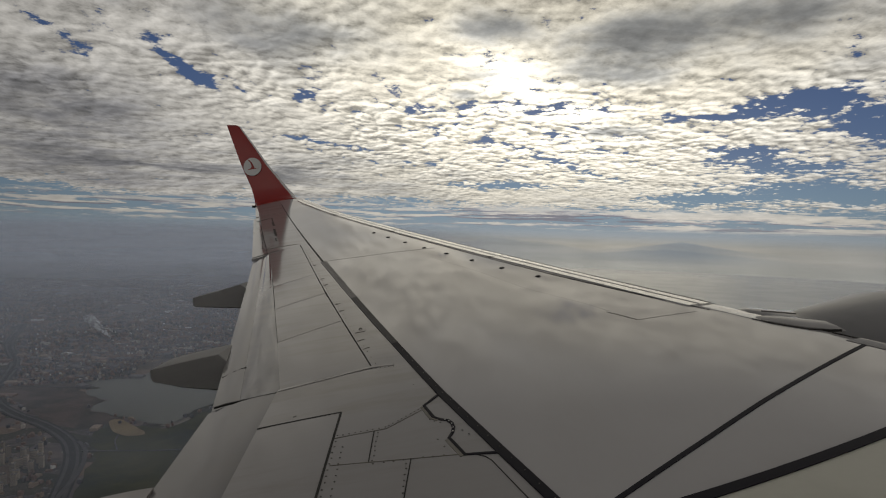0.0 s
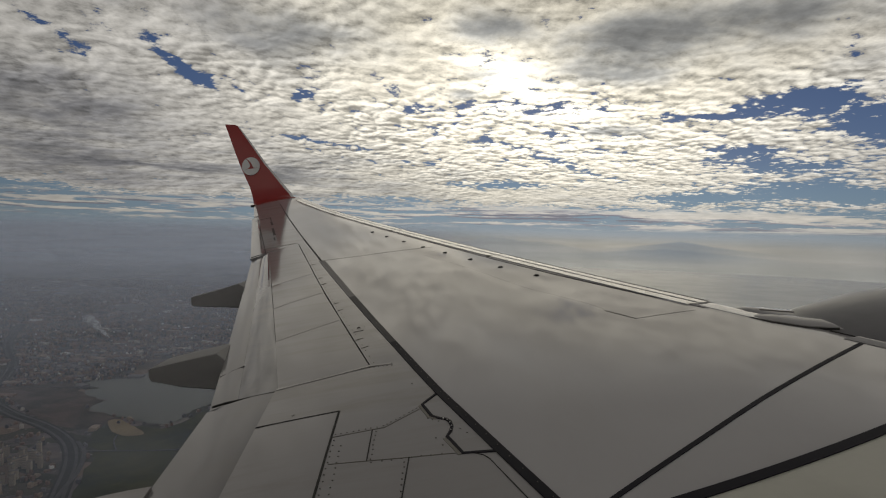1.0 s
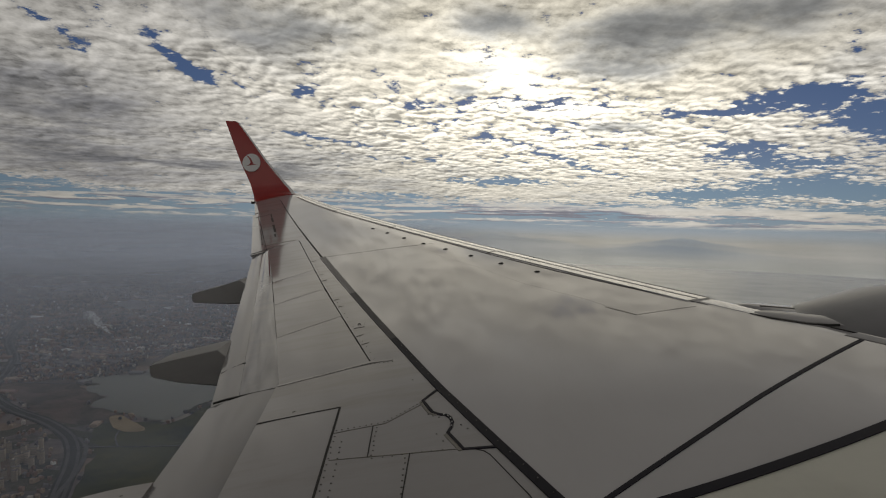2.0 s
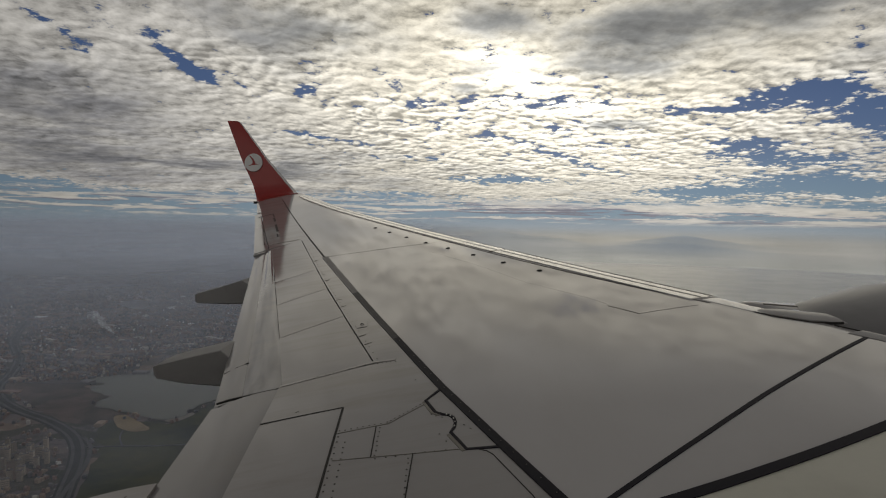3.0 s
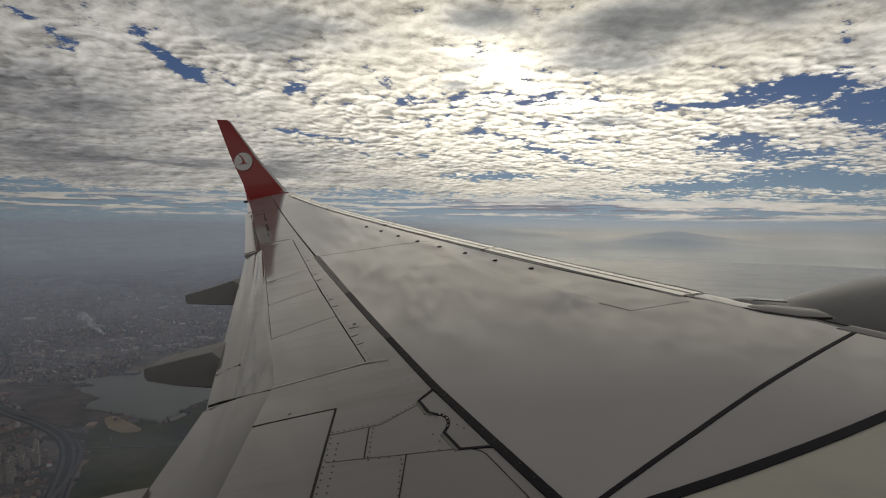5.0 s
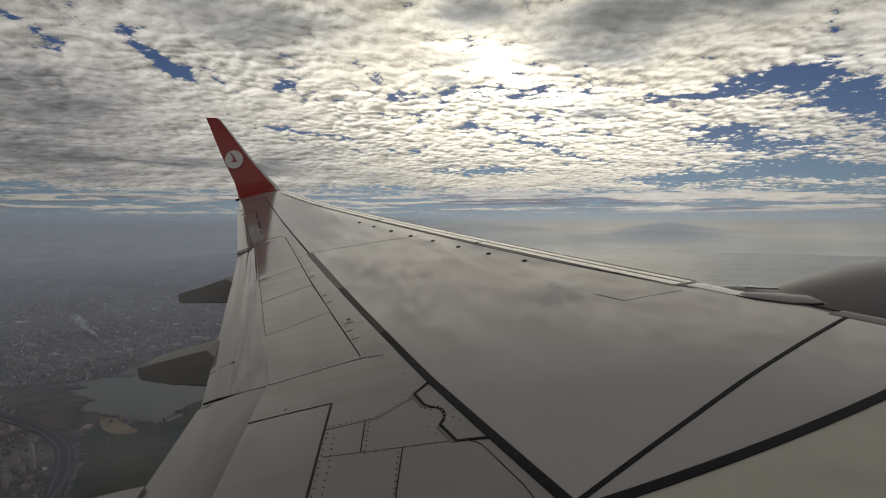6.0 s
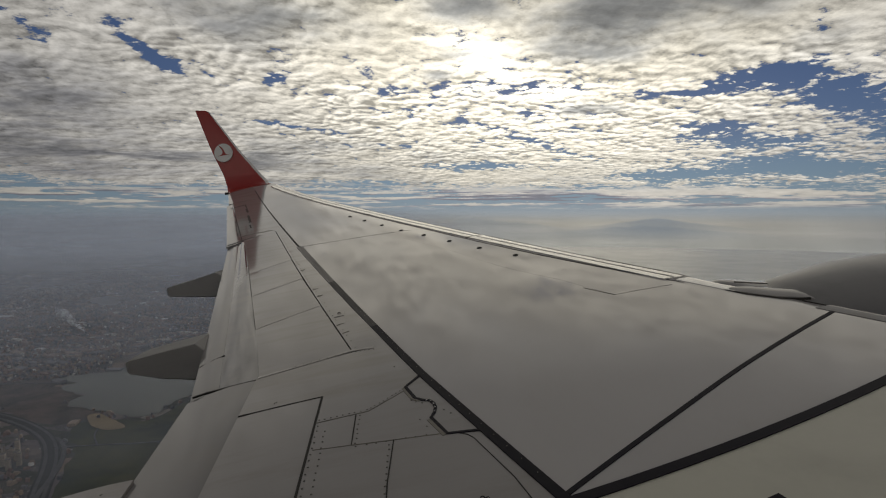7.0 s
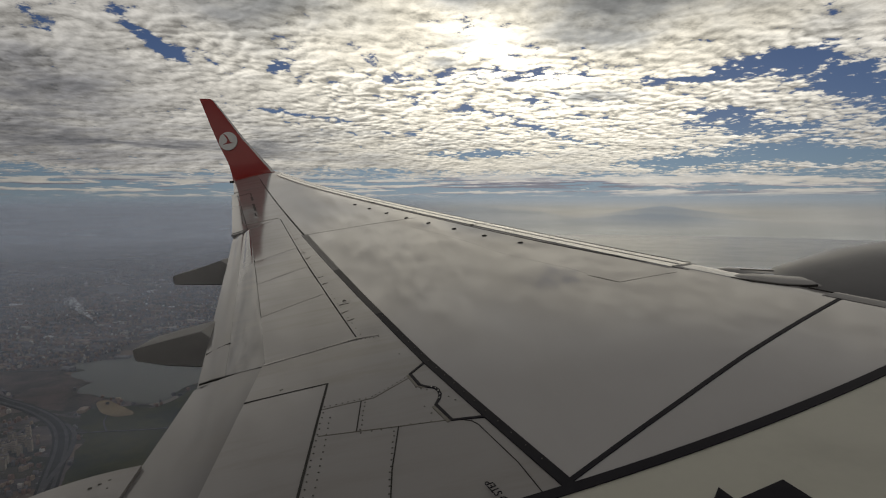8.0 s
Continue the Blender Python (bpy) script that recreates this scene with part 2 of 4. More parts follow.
CREAM = material("cream_fairing_paint", (0.55, 0.54, 0.46), 0.35, spots=0.25, spot_scale=1.5, fine=0.1)
UNDER = material("grey_underside_paint", (0.31, 0.305, 0.30), 0.7, spots=0.3, spot_scale=1.5, fine=0.1)
RED = material("red_winglet_paint", (0.34, 0.034, 0.028), 0.3, spots=0.2, spot_scale=1.2, coat=0.3)
WHITE = material("white_mark_paint", (0.75, 0.74, 0.72), 0.35, spots=0.15)
BARE = material("bare_slat_metal", (0.90, 0.89, 0.87), 0.20, 0.75, spots=0.3, spot_scale=5.0, dark=(0.5, 0.49, 0.47), fine=0.25, stretch=(3, 0.3, 3))
BLACK = material("black_sealant", (0.009, 0.008, 0.015), 0.55, specular=0.09, spots=0.5, spot_scale=6.0, dark=(0.022, 0.021, 0.026))
# the same sealant, with its grazing reflection put into two paler base colours
SHEEN_MID = material("sealant_slight_sheen", (0.030, 0.028, 0.031), 0.5, specular=0.15, spots=0.6, spot_scale=5.0, dark=(0.05, 0.046, 0.046))
SHEEN_FAR = material("sealant_strong_sheen", (0.095, 0.09, 0.09), 0.45, specular=0.3, spots=0.7, spot_scale=2.5, dark=(0.13, 0.124, 0.122))
GAP = material("dark_gap", (0.022, 0.020, 0.018), 0.8, spots=0.3, spot_scale=8)
STEEL = material("dull_rivet_metal", (0.14, 0.13, 0.12), 0.5, 0.3, spots=0.3, spot_scale=30)
GRIME = material("sealant_stain", (0.19, 0.175, 0.15), 0.6, spots=0.5, spot_scale=9)
SEAM = material("faint_skin_seam", (0.36, 0.345, 0.335), 0.06, spots=0.4, spot_scale=7)
SKIN = material("white_fuselage_paint", (0.74, 0.74, 0.72), 0.3, spots=0.15, spot_scale=1.0, fine=0.05)

# ---- helpers for meshes ----


def mesh_of(name, verts, faces, mats, slots=None, smooth=False):
    me = bpy.data.meshes.new(name)
    me.from_pydata([tuple(v) for v in verts], [], faces)
    for m in mats if isinstance(mats, (list, tuple)) else [mats]:
        me.materials.append(m)
    if slots:
        me.polygons.foreach_set("material_index", slots)
    if smooth:
        me.polygons.foreach_set("use_smooth", [True] * len(me.polygons))
        me.set_sharp_from_angle(angle=radians(32))
    me.update()
    return me


def thing(name, label, category, at=(0, 0, 0), group="", kind=""):
    ob = new(name)
    ob.location = at
    return tagged(ob, label, category, group, kind)


def part(name, me, parent, label="", kind=""):
    ob = new(name, me)
    if parent is not None:
        ob.parent = parent
        ob.matrix_parent_inverse = Matrix.Translation(-parent.location)
    return tagged(ob, label, kind=kind)


def along(table, y):
    """Straight pieces between (y, x) pairs."""
    for (y0, x0), (y1, x1) in zip(table, table[1:]):
        if y <= y1:
            return x0 + (x1 - x0) * (y - y0) / (y1 - y0)
    (y0, x0), (y1, x1) = table[-2:]
    return x0 + (x1 - x0) * (y - y0) / (y1 - y0)


def smooth_line(points, n=8, closed=False):
    out, m = [], len(points)
    rng = range(m if closed else m - 1)
    for i in rng:
        p = [Vector(points[k % m] if closed else points[min(max(k, 0), m - 1)]) for k in (i - 1, i, i + 1, i + 2)]
        for j in range(n):
            f = j / n
            out.append(tuple(0.5 * (2 * p[1] + (p[2] - p[0]) * f + (2 * p[0] - 5 * p[1] + 4 * p[2] - p[3]) * f * f + (3 * p[1] - p[0] - 3 * p[2] + p[3]) * f ** 3)))
    if not closed:
        out.append(tuple(points[-1]))
    return out


# ---- the wing's shape ----
TIP_Y = 15.36


def lead(y): return 4.676 - 0.496 * y


TRAIL = [(-1, -1.305), (3.88, -1.305), (4.43, -1.416), (6.26, -1.80), (8.81, -2.33), (12.82, -3.33), (15.36, -4.03)]
SPAR = [(-1, 1.735), (2.1, 0.68), (2.71, 0.466), (3.455, 0.208), (4.44, -0.10), (5.28, -0.365), (7.87, -1.155), (10.76, -2.03), (14.76, -3.22), (15.4, -3.40)]
HINGE = [(3.9, -0.20), (4.059, -0.243), (5.217, -0.58), (6.258, -0.882), (7.225, -1.148), (9.367, -1.739)]
SPOIL = [(3.9, -0.845), (3.95, -0.86), (4.95, -1.101), (5.983, -1.359), (6.95, -1.602), (9.11, -2.168)]


def trail(y): return along(TRAIL, y)
def spar(y): return along(SPAR, y)


def top(x, y):
    """Height of the upper skin, without the rounded nose."""
    back = -1.27 if y < 3.88 else -1.27 - 0.242 * (y - 3.88)
    chord = lead(y) - back
    c = min(max((lead(y) - x) / chord, 0), 1)
    lift = 0.09 * (max(y - 11.5, 0.0) / 3.86) ** 2 * (1 - c)
    return -1.651 + 0.152 * x + 0.147 * y + 0.002 * y * y + 0.022 * chord * 4 * c * (1 - c) + lift


def nose(y):
    """Points (x, z) from the upper skin over the nose to the lower side."""
    r = 0.022 * (lead(y) - trail(y)) + 0.03
    x0, out = lead(y) + 0.03, []
    for i in range(11):
        a = math.pi * i / 10
        x = x0 + 0.16 * math.sin(a)
        out.append((x, top(x0, y) + 0.152 * (x - x0) * 0.5 - r * 1.6 * (1 - math.cos(a))))
    return out


def grid_mesh(name, rows, mats, close=False, slots=None, smooth=True):
    """A sheet over rows of points of equal length."""
    n, verts = len(rows[0]), [p for r in rows for p in r]
    faces = [(i * n + j, i * n + (j + 1) % n, (i + 1) * n + (j + 1) % n, (i + 1) * n + j)
             for i in range(len(rows) - 1) for j in range(n if close else n - 1)]
    if close:
        faces += [tuple(range(n))[::-1], tuple((len(rows) - 1) * n + j for j in range(n))]
    return mesh_of(name, verts, faces, mats, slots(faces, verts) if slots else None, smooth)


def panel(name, a, b, c, d, mat, nu=6, nv=12, lift=0.0, thick=0.035, droop=0.0, bulge=0.0):
    """A curved plate on the wing: corners in plan, a-b along the front edge, d-c along the rear. droop lowers the rear."""
    rows_top = []
    roots = math.dist(a, d), math.dist(b, c)
    for i in range(nu + 1):
        row = []
        for j in range(nv + 1):
            s, q = i / nu, j / nv
            x = (a[0] * (1 - q) + b[0] * q) * (1 - s) + (d[0] * (1 - q) + c[0] * q) * s
            y = (a[1] * (1 - q) + b[1] * q) * (1 - s) + (d[1] * (1 - q) + c[1] * q) * s
            edge = i in (0, nu) or j in (0, nv)
            row.append((x, y, top(x, y) + lift - droop * s * s + bulge * (roots[0] * (1 - q) + roots[1] * q) / max(roots) * math.sin(math.pi * s) - (0.0015 if edge else 0)))
        rows_top.append(row)
    n = nv + 1
    verts = [p for r in rows_top for p in r]
    faces = [(i * n + j, (i + 1) * n + j, (i + 1) * n + j + 1, i * n + j + 1) for i in range(nu) for j in range(nv)]
    loop = [j for j in range(n)] + [i * n + nv for i in range(1, nu + 1)] + [nu * n + j for j in range(nv - 1, -1, -1)] + [i * n for i in range(nu - 1, 0, -1)]
    base = len(verts)
    verts += [(verts[k][0], verts[k][1], verts[k][2] - thick) for k in loop]
    faces += [(loop[k], loop[(k + 1) % len(loop)], base + (k + 1) % len(loop), base + k) for k in range(len(loop))]
    faces.append(tuple(range(base, base + len(loop)))[::-1])
    return mesh_of(name, verts, faces, mat, None, True)


def strip(name, points, width, mat, lift=0.003, height=None, closed=False):
    """A thin raised band on the wing along plan points. width: one number, or one for each point."""
    wid = width if isinstance(width, (list, tuple)) else [width] * len(points)
    pts, ws = [], []
    for (p, q, w0, w1) in zip(points, points[1:], wid, wid[1:]):
        n = max(1, int(math.dist(p, q) / 0.15))
        for i in range(n):
            f = i / n
            pts.append((p[0] + (q[0] - p[0]) * f, p[1] + (q[1] - p[1]) * f))
            ws.append(w0 + (w1 - w0) * f)
    pts.append(points[-1]), ws.append(wid[-1])
    rows = []
    for i, (x, y) in enumerate(pts):
        a, b = pts[max(i - 1, 0)], pts[min(i + 1, len(pts) - 1)]
        ln = math.dist(a, b) or 1
        nx, ny = -(b[1] - a[1]) / ln * ws[i] / 2, (b[0] - a[0]) / ln * ws[i] / 2
        hgt = height or top
        l, r = (x + nx, y + ny), (x - nx, y - ny)
        rows.append([(*l, hgt(*l) - 0.01), (*l, hgt(*l) + lift), (*r, hgt(*r) + lift), (*r, hgt(*r) - 0.01)])
    return grid_mesh(name, rows, mat, close=True, smooth=False)


def studs(name, points, radius, mat, height=None, rise=0.004):
    """Small rivet heads at plan points, as one mesh."""
    verts, faces = [], []
    for x, y in points:
        b, z = len(verts), (height or top)(x, y)
        for ring, (r, h) in enumerate(((1.0, 0.0), (0.6, 1.0))):
            verts += [(x + radius * r * math.cos(k * math.pi / 3), y + radius * r * math.sin(k * math.pi / 3), z + rise * h) for k in range(6)]
        faces += [(b + k, b + (k + 1) % 6, b + 6 + (k + 1) % 6, b + 6 + k) for k in range(6)] + [tuple(b + 6 + k for k in range(6))]
    return mesh_of(name, verts, faces, mat)


def dotted(p, q, n):
    return [(p[0] + (q[0] - p[0]) * i / (n - 1) + random.uniform(-.003, .003), p[1] + (q[1] - p[1]) * i / (n - 1) + random.uniform(-.003, .003)) for i in range(n)]


wing = thing("aircraft_wing", "grey-white swept airliner wing with a red upturned winglet", "aircraft wing", (0, 0.3, -1.5))


def wing_box():
    rows = []
    ys = [TIP_Y * i / 60 for i in range(61)]
    for y in ys:
        front = spar(y) - 0.01
        row = [(front + (lead(y) + 0.03 - front) * (i / 14), y) for i in range(14)]
        row = [(x, y, top(x, y)) for x, y in row]
        nose_pts = [(x, y, z) for x, z in nose(y)]
        row += nose_pts
        thick = 0.10 * (lead(y) - trail(y))
        tx = trail(y) + 0.06
        low_z = nose_pts[-1][2]
        for f in (0.25, 0.6, 1.0):
            x = nose_pts[-1][0] + (tx - nose_pts[-1][0]) * f
            z = low_z + (top(tx, y) - 0.15 - low_z) * f - thick * 0.35 * 4 * f * (1 - f)
            row.append((x, y, z))
        for f in (0.0, 0.5, 1.0):
            x = tx + (front - tx) * f
            row.append((x, y, top(x, y) - 0.032 - 0.075 * (1 - f)))
        rows.append(row)
    n = len(rows[0])

    def slots(faces, verts):
        out = []
        for f in faces:
            j = f[0] % n if len(f) == 4 else 0
            out.append(1 if n - 3 <= j <= n - 1 and len(f) == 4 else (2 if 24 <= j < n - 3 and len(f) == 4 else 0))
        return out
    return grid_mesh("wing_box", rows, [PAINT, GAP, UNDER], True, slots)


part("wing_box", wing_box(), wing, "smooth grey-white upper skin")

# slats along the nose, four plates a few millimetres proud
for y0, y1 in ((2.3, 3.56), (4.03, 4.52), (4.55, 7.1), (7.13, 9.7), (9.73, 12.3), (12.33, 14.9)):
    rows = []
    for i in range(13):
        y = y0 + (y1 - y0) * i / 12
        back = 0.17 if y0 > 4.1 else 0.10
        pts = [(lead(y) + 0.03 - back * (1 - k / 4), top(lead(y) + 0.03 - back * (1 - k / 4), y)) for k in range(4)] + nose(y)
        rows.append([(x + 0.008 * (k > 8), y, z + (0.010 if y0 > 4.1 else 0.004) + 0.008 * math.sin(min(k, 8) / 8 * math.pi)) for k, (x, z) in enumerate(pts)] + [(pts[-1][0] - 0.1, y, pts[-1][1]), (pts[0][0], y, pts[0][1] - 0.01)])
    part("slat", grid_mesh("slat", rows, BARE if y0 > 4.0 else FLAP, True), wing, "bare metal leading edge slat")

for x_off, w, mat in ((0.055, 0.006, GRIME), (-0.045, 0.006, SEAM)):
    for y0, y1 in ((4.56, 7.08), (7.15, 9.68), (9.75, 12.28), (12.35, 14.85)):
        part("slat_seam", strip("slat_seam", [(lead(y0 + (y1 - y0) * i / 4) + x_off, y0 + (y1 - y0) * i / 4) for i in range(5)], w, mat, 0.006, lambda x, y: top(min(x, lead(y) + 0.03), y) + 0.014), wing)
part("slat_gap", strip("slat_gap", [(lead(y) + x, y) for y, x in ((4.42, -0.10), (4.6, -0.12), (5.2, -0.165), (5.9, -0.195), (6.9, -0.20), (7.9, -0.185), (9.4, -0.18))], [0.006, 0.014, 0.014, 0.015, 0.010, 0.010, 0.010], GAP, 0.003), wing, "dark gap behind the slats")
part("slat_gap", strip("slat_gap", [(lead(y) - 0.18, y) for y in (9.4, 11.0, 12.6, 14.6)], 0.012, GRIME, 0.003), wing)
part("wing_root_seam", strip("wing_root_seam", [(2.866, 3.72), (2.942, 3.564), (3.02, 3.421), (3.09, 3.28), (3.20, 3.02)], 0.008, GAP, 0.006), wing)
for y, x0, x1 in ((7.115, 0.98, 1.17), (9.715, -0.32, -0.13), (12.315, -1.61, -1.42)):
    part("slat_end_joint", strip("slat_end_joint", [(x0, y), (x1, y)], 0.010, GRIME, 0.014), wing)

# spoilers, with gaps between them
cuts = [4.059, 5.217, 6.258, 7.225, 9.367]
backs = [3.95, 4.95, 5.983, 6.95, 9.11]
for i in range(4):
    e = 0.006
    a, b = (along(HINGE, cuts[i]) - e, cuts[i] + (e if i else 0)), (along(HINGE, cuts[i + 1]) - e, cuts[i + 1] - e)
    d, c = (along(SPOIL, backs[i]) + e, backs[i] + (e if i else 0)), (along(SPOIL, backs[i + 1]) + e, backs[i + 1] - e)
    part("spoiler", panel("spoiler", a, b, c, d, PANEL, 4, 12), wing, "grey-white spoiler panel")

# the fixed strip between the rear spar and the spoilers
rows_y = [4.04, 5.28, 6.6, 7.87, 9.38]
for y0, y1 in zip(rows_y, rows_y[1:]):
    part("hinge_panel", panel("hinge_panel", (spar(y0) - 0.012, y0), (spar(y1) - 0.012, y1), (along(HINGE, y1) + 0.005, y1), (along(HINGE, y0) + 0.005, y0), PANEL, 3, 8), wing)

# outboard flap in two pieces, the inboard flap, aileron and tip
part("outboard_flap", panel("outboard_flap", (-0.845, 3.955), (-2.145, 9.10), (-2.232, 9.03), (-1.135, 3.955), SKY_FLAP, 10, 30, -0.012, 0.06, 0.022, 0.002), wing, "grey-white trailing flap with oily streaks, reflected sky painted in dark blue-grey")
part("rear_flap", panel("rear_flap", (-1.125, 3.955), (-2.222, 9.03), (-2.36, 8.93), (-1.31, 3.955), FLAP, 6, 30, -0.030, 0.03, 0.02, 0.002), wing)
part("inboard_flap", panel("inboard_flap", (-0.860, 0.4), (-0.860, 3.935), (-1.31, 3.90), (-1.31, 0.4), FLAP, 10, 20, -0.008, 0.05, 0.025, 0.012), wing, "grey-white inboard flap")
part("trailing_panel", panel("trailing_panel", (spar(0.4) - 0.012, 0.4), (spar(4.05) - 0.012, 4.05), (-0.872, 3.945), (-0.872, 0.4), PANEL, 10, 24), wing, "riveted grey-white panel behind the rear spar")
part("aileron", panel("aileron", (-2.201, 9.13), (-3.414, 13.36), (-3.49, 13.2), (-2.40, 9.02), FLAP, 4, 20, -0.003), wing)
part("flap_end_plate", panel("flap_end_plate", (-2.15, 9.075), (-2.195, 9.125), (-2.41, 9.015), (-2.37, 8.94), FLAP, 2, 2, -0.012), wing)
part("aileron_panel", panel("aileron_panel", (spar(9.4) - 0.012, 9.40), (spar(13.4) - 0.012, 13.4), (-3.41, 13.37), (-2.195, 9.14), PANEL, 6, 24), wing)
part("tip_panel", panel("tip_panel", (spar(13.42) - 0.012, 13.42), (spar(15.36) - 0.012, 15.36), (-4.02, 15.36), (-3.50, 13.42), PANEL, 6, 12), wing)


# the winglet: sections (y, z, front x, rear x) from its root to its top
WL = [(15.36, 0.555, -2.95, -4.03), (15.52, 0.60, -3.00, -4.07), (15.66, 0.70, -3.06, -4.12), (15.74, 0.83, -3.14, -4.18),
      (15.785, 0.99, -3.27, -4.25), (15.83, 1.33, -3.57, -4.42), (15.87, 1.60, -3.82, -4.55), (15.93, 1.95, -4.09, -4.70),
      (16.02, 2.35, -4.41, -4.87), (16.10, 2.64, -4.65, -5.00), (16.11, 2.68, -4.74, -5.01)]


def winglet():
    rows, chordwise = [], [0, 0.03, 0.085, 0.25, 0.4, 0.7, 1.0]
    for i, (y, z, xl, xt) in enumerate(WL):
        a, b = WL[max(i - 1, 0)], WL[min(i + 1, len(WL) - 1)]
        ty, tz = b[0] - a[0], b[1] - a[1]
        ln = math.hypot(ty, tz)
        ny, nz = -tz / ln, ty / ln
        tilt = 0.152 * max(0.0, 1 - i / 4)
        ring = []
        for side in (1, -1):
            for f in (chordwise if side == 1 else chordwise[::-1][1:-1]):
                x = xl + (xt - xl) * f
                th = (xl - xt) * (0.055 if i < len(WL) - 1 else 0.02) * (1.6 * math.sqrt(f) - 1.5 * f - 0.09 * f * f + 0.02) * side
                ring.append((x, y + ny * th, z + nz * th + tilt * (x + 3.49) + 0.085 * (1 - f) * max(0.0, 1 - i / 4)))
        rows.append(ring)
    n = len(rows[0])

    def slots(faces, verts):
        return [1 if len(f) == 4 and (f[0] % n in (0, 1, n - 1, n - 2, n - 3)) else 0 for f in faces]
    return grid_mesh("winglet", rows, [RED, WHITE], True, slots)


winglet_ob = part("winglet", winglet(), wing, "dark red winglet with a pale front edge")


def flat_shape(name, outline, at, turn, depth, mat):
    """A thin plate with that outline (x, z), standing, facing the cabin."""
    n = len(outline)
    m = Matrix.Translation(at) @ turn
    verts = [m @ Vector((x, 0, z)) for x, z in outline] + [m @ Vector((x, depth, z)) for x, z in outline]
    faces = [tuple(range(n)), tuple(range(2 * n - 1, n - 1, -1))] + [(i, n + i, n + (i + 1) % n, (i + 1) % n) for i in range(n)]
    return mesh_of(name, verts, faces, mat)


lean = Euler((radians(-8.5), 0, radians(-2))).to_matrix().to_4x4()
disc = [(0.235 * math.cos(i * math.pi / 20), 0.245 * math.sin(i * math.pi / 20)) for i in range(40)]
badge = part("badge_disc", flat_shape("badge_disc", disc, (-4.235, 15.81, 1.545), lean, 0.03, WHITE), winglet_ob, "round white badge")
curl = [(-0.13, -0.10), (-0.02, -0.075), (0.10, -0.055), (0.20, -0.03), (0.12, -0.045), (0.06, -0.03), (0.03, 0.03), (-0.01, 0.10),
        (-0.08, 0.17), (-0.15, 0.20), (-0.09, 0.14), (-0.04, 0.07), (-0.02, 0.0), (-0.04, -0.045)]
part("badge_mark", flat_shape("badge_mark", curl, (-4.235, 15.806, 1.545), lean, 0.006, RED), badge)
part("tail_light", mesh_of("tail_light", [(x, y, z) for x in (-4.09, -4.00) for y in (15.30, 15.36) for z in (0.43, 0.49)],
                           [(0, 1, 3, 2), (4, 6, 7, 5), (0, 4, 5, 1), (2, 3, 7, 6), (0, 2, 6, 4), (1, 5, 7, 3)], GAP), wing, "small dark tail light housing")


def fairing(y, width, stations, mat=UNDER):
    """A canoe under the flap: stations (x, top z, bottom z, width share) from its tail forwards."""
    rows = []
    for x, zt, zb, w in stations:
        h, w = zt - zb, w * width / 2
        rows.append([(x, y + px * w, (zt + zb) / 2 + pz * h) for px, pz in
                     ((-0.80, -0.5), (-0.92, -0.44), (-1.0, 0.475), (-0.97, 0.5), (0.97, 0.5), (1.0, 0.475), (0.92, -0.44), (0.80, -0.5))])
    return grid_mesh("flap_track_fairing", rows, mat, True)


part("flap_track_fairing", fairing(7.65, 0.46, [(-2.72, -0.965, -1.06, 0.8), (-2.69, -0.95, -1.075, 0.9), (-2.4, -0.865, -1.08, 0.97), (-2.12, -0.766, -1.08, 1), (-2.0, -0.84, -1.08, 1), (-1.2, -0.9, -1.05, 1), (-0.5, -0.90, -1.0, 0.5)]), wing, "grey canoe-shaped flap track fairing")
part("flap_track_fairing", fairing(5.12, 0.46, [(-2.14, -1.255, -1.335, 0.8), (-2.11, -1.24, -1.36, 0.9), (-1.87, -1.175, -1.40, 0.97), (-1.57, -1.10, -1.42, 1), (-1.46, -1.19, -1.42, 1), (-0.7, -1.2, -1.40, 1), (0.1, -1.2, -1.36, 0.5)]), wing, "grey canoe-shaped flap track fairing")
part("fairing_lid", panel("fairing_lid", (-1.30, 2.42), (-1.30, 3.05), (-2.25, 3.05), (-2.25, 2.42), PANEL, 8, 6, -0.012, 0.12, 0.17), wing, "pale lid of the inboard flap fairing")
part("lid_slots", studs("lid_slots", [(-1.42, 2.97), (-1.46, 2.95), (-1.50, 2.93), (-1.40, 2.9)], 0.012, STEEL, lambda x, y: top(x, y) - 0.018), wing, "dark slots in the fairing lid", "stuff")

# dark lines: sealant bands, panel joints and walkway lines
# the band steps paler outboard: low-angle sheen painted as colour
for stretch_of, widths, mat in (((2.09, 2.71, 3.455, 4.44), (0.050, 0.049, 0.048, 0.050), BLACK), ((4.44, 5.0, 5.9), (0.050, 0.055, 0.061), SHEEN_MID), ((5.9, 6.6, 7.87), (0.061, 0.066, 0.074), SHEEN_FAR)):
    part("spar_sealant", strip("spar_sealant", [(spar(y) + 0.006, y) for y in stretch_of], widths, mat, 0.0045), wing, "thick black sealant band along the rear spar" if mat == BLACK else "sealant band along the rear spar, its sheen painted in grey")
part("joint_line", strip("joint_line", [(spar(y), y) for y in (7.87, 10.76, 14.7)], [0.020, 0.018, 0.016], GAP), wing)
part("walkway_line", strip("walkway_line", [(2.945, 3.50), (1.846, 2.845), (1.374, 2.55), (0.70, 2.14)], 0.025, BLACK, 0.004), wing, "black painted walkway line")
notch = [(0.199, 3.444), (0.108, 3.329), (0.158, 3.168), (0.198, 3.128), (0.232, 3.108), (0.252, 3.07), (0.258, 3.02), (0.248, 2.97), (0.227, 2.925), (0.292, 2.745), (0.453, 2.715)]
part("notched_sealant", strip("notched_sealant", notch, 0.017, BLACK, 0.004), wing, "black sealant bead with a rounded notch")
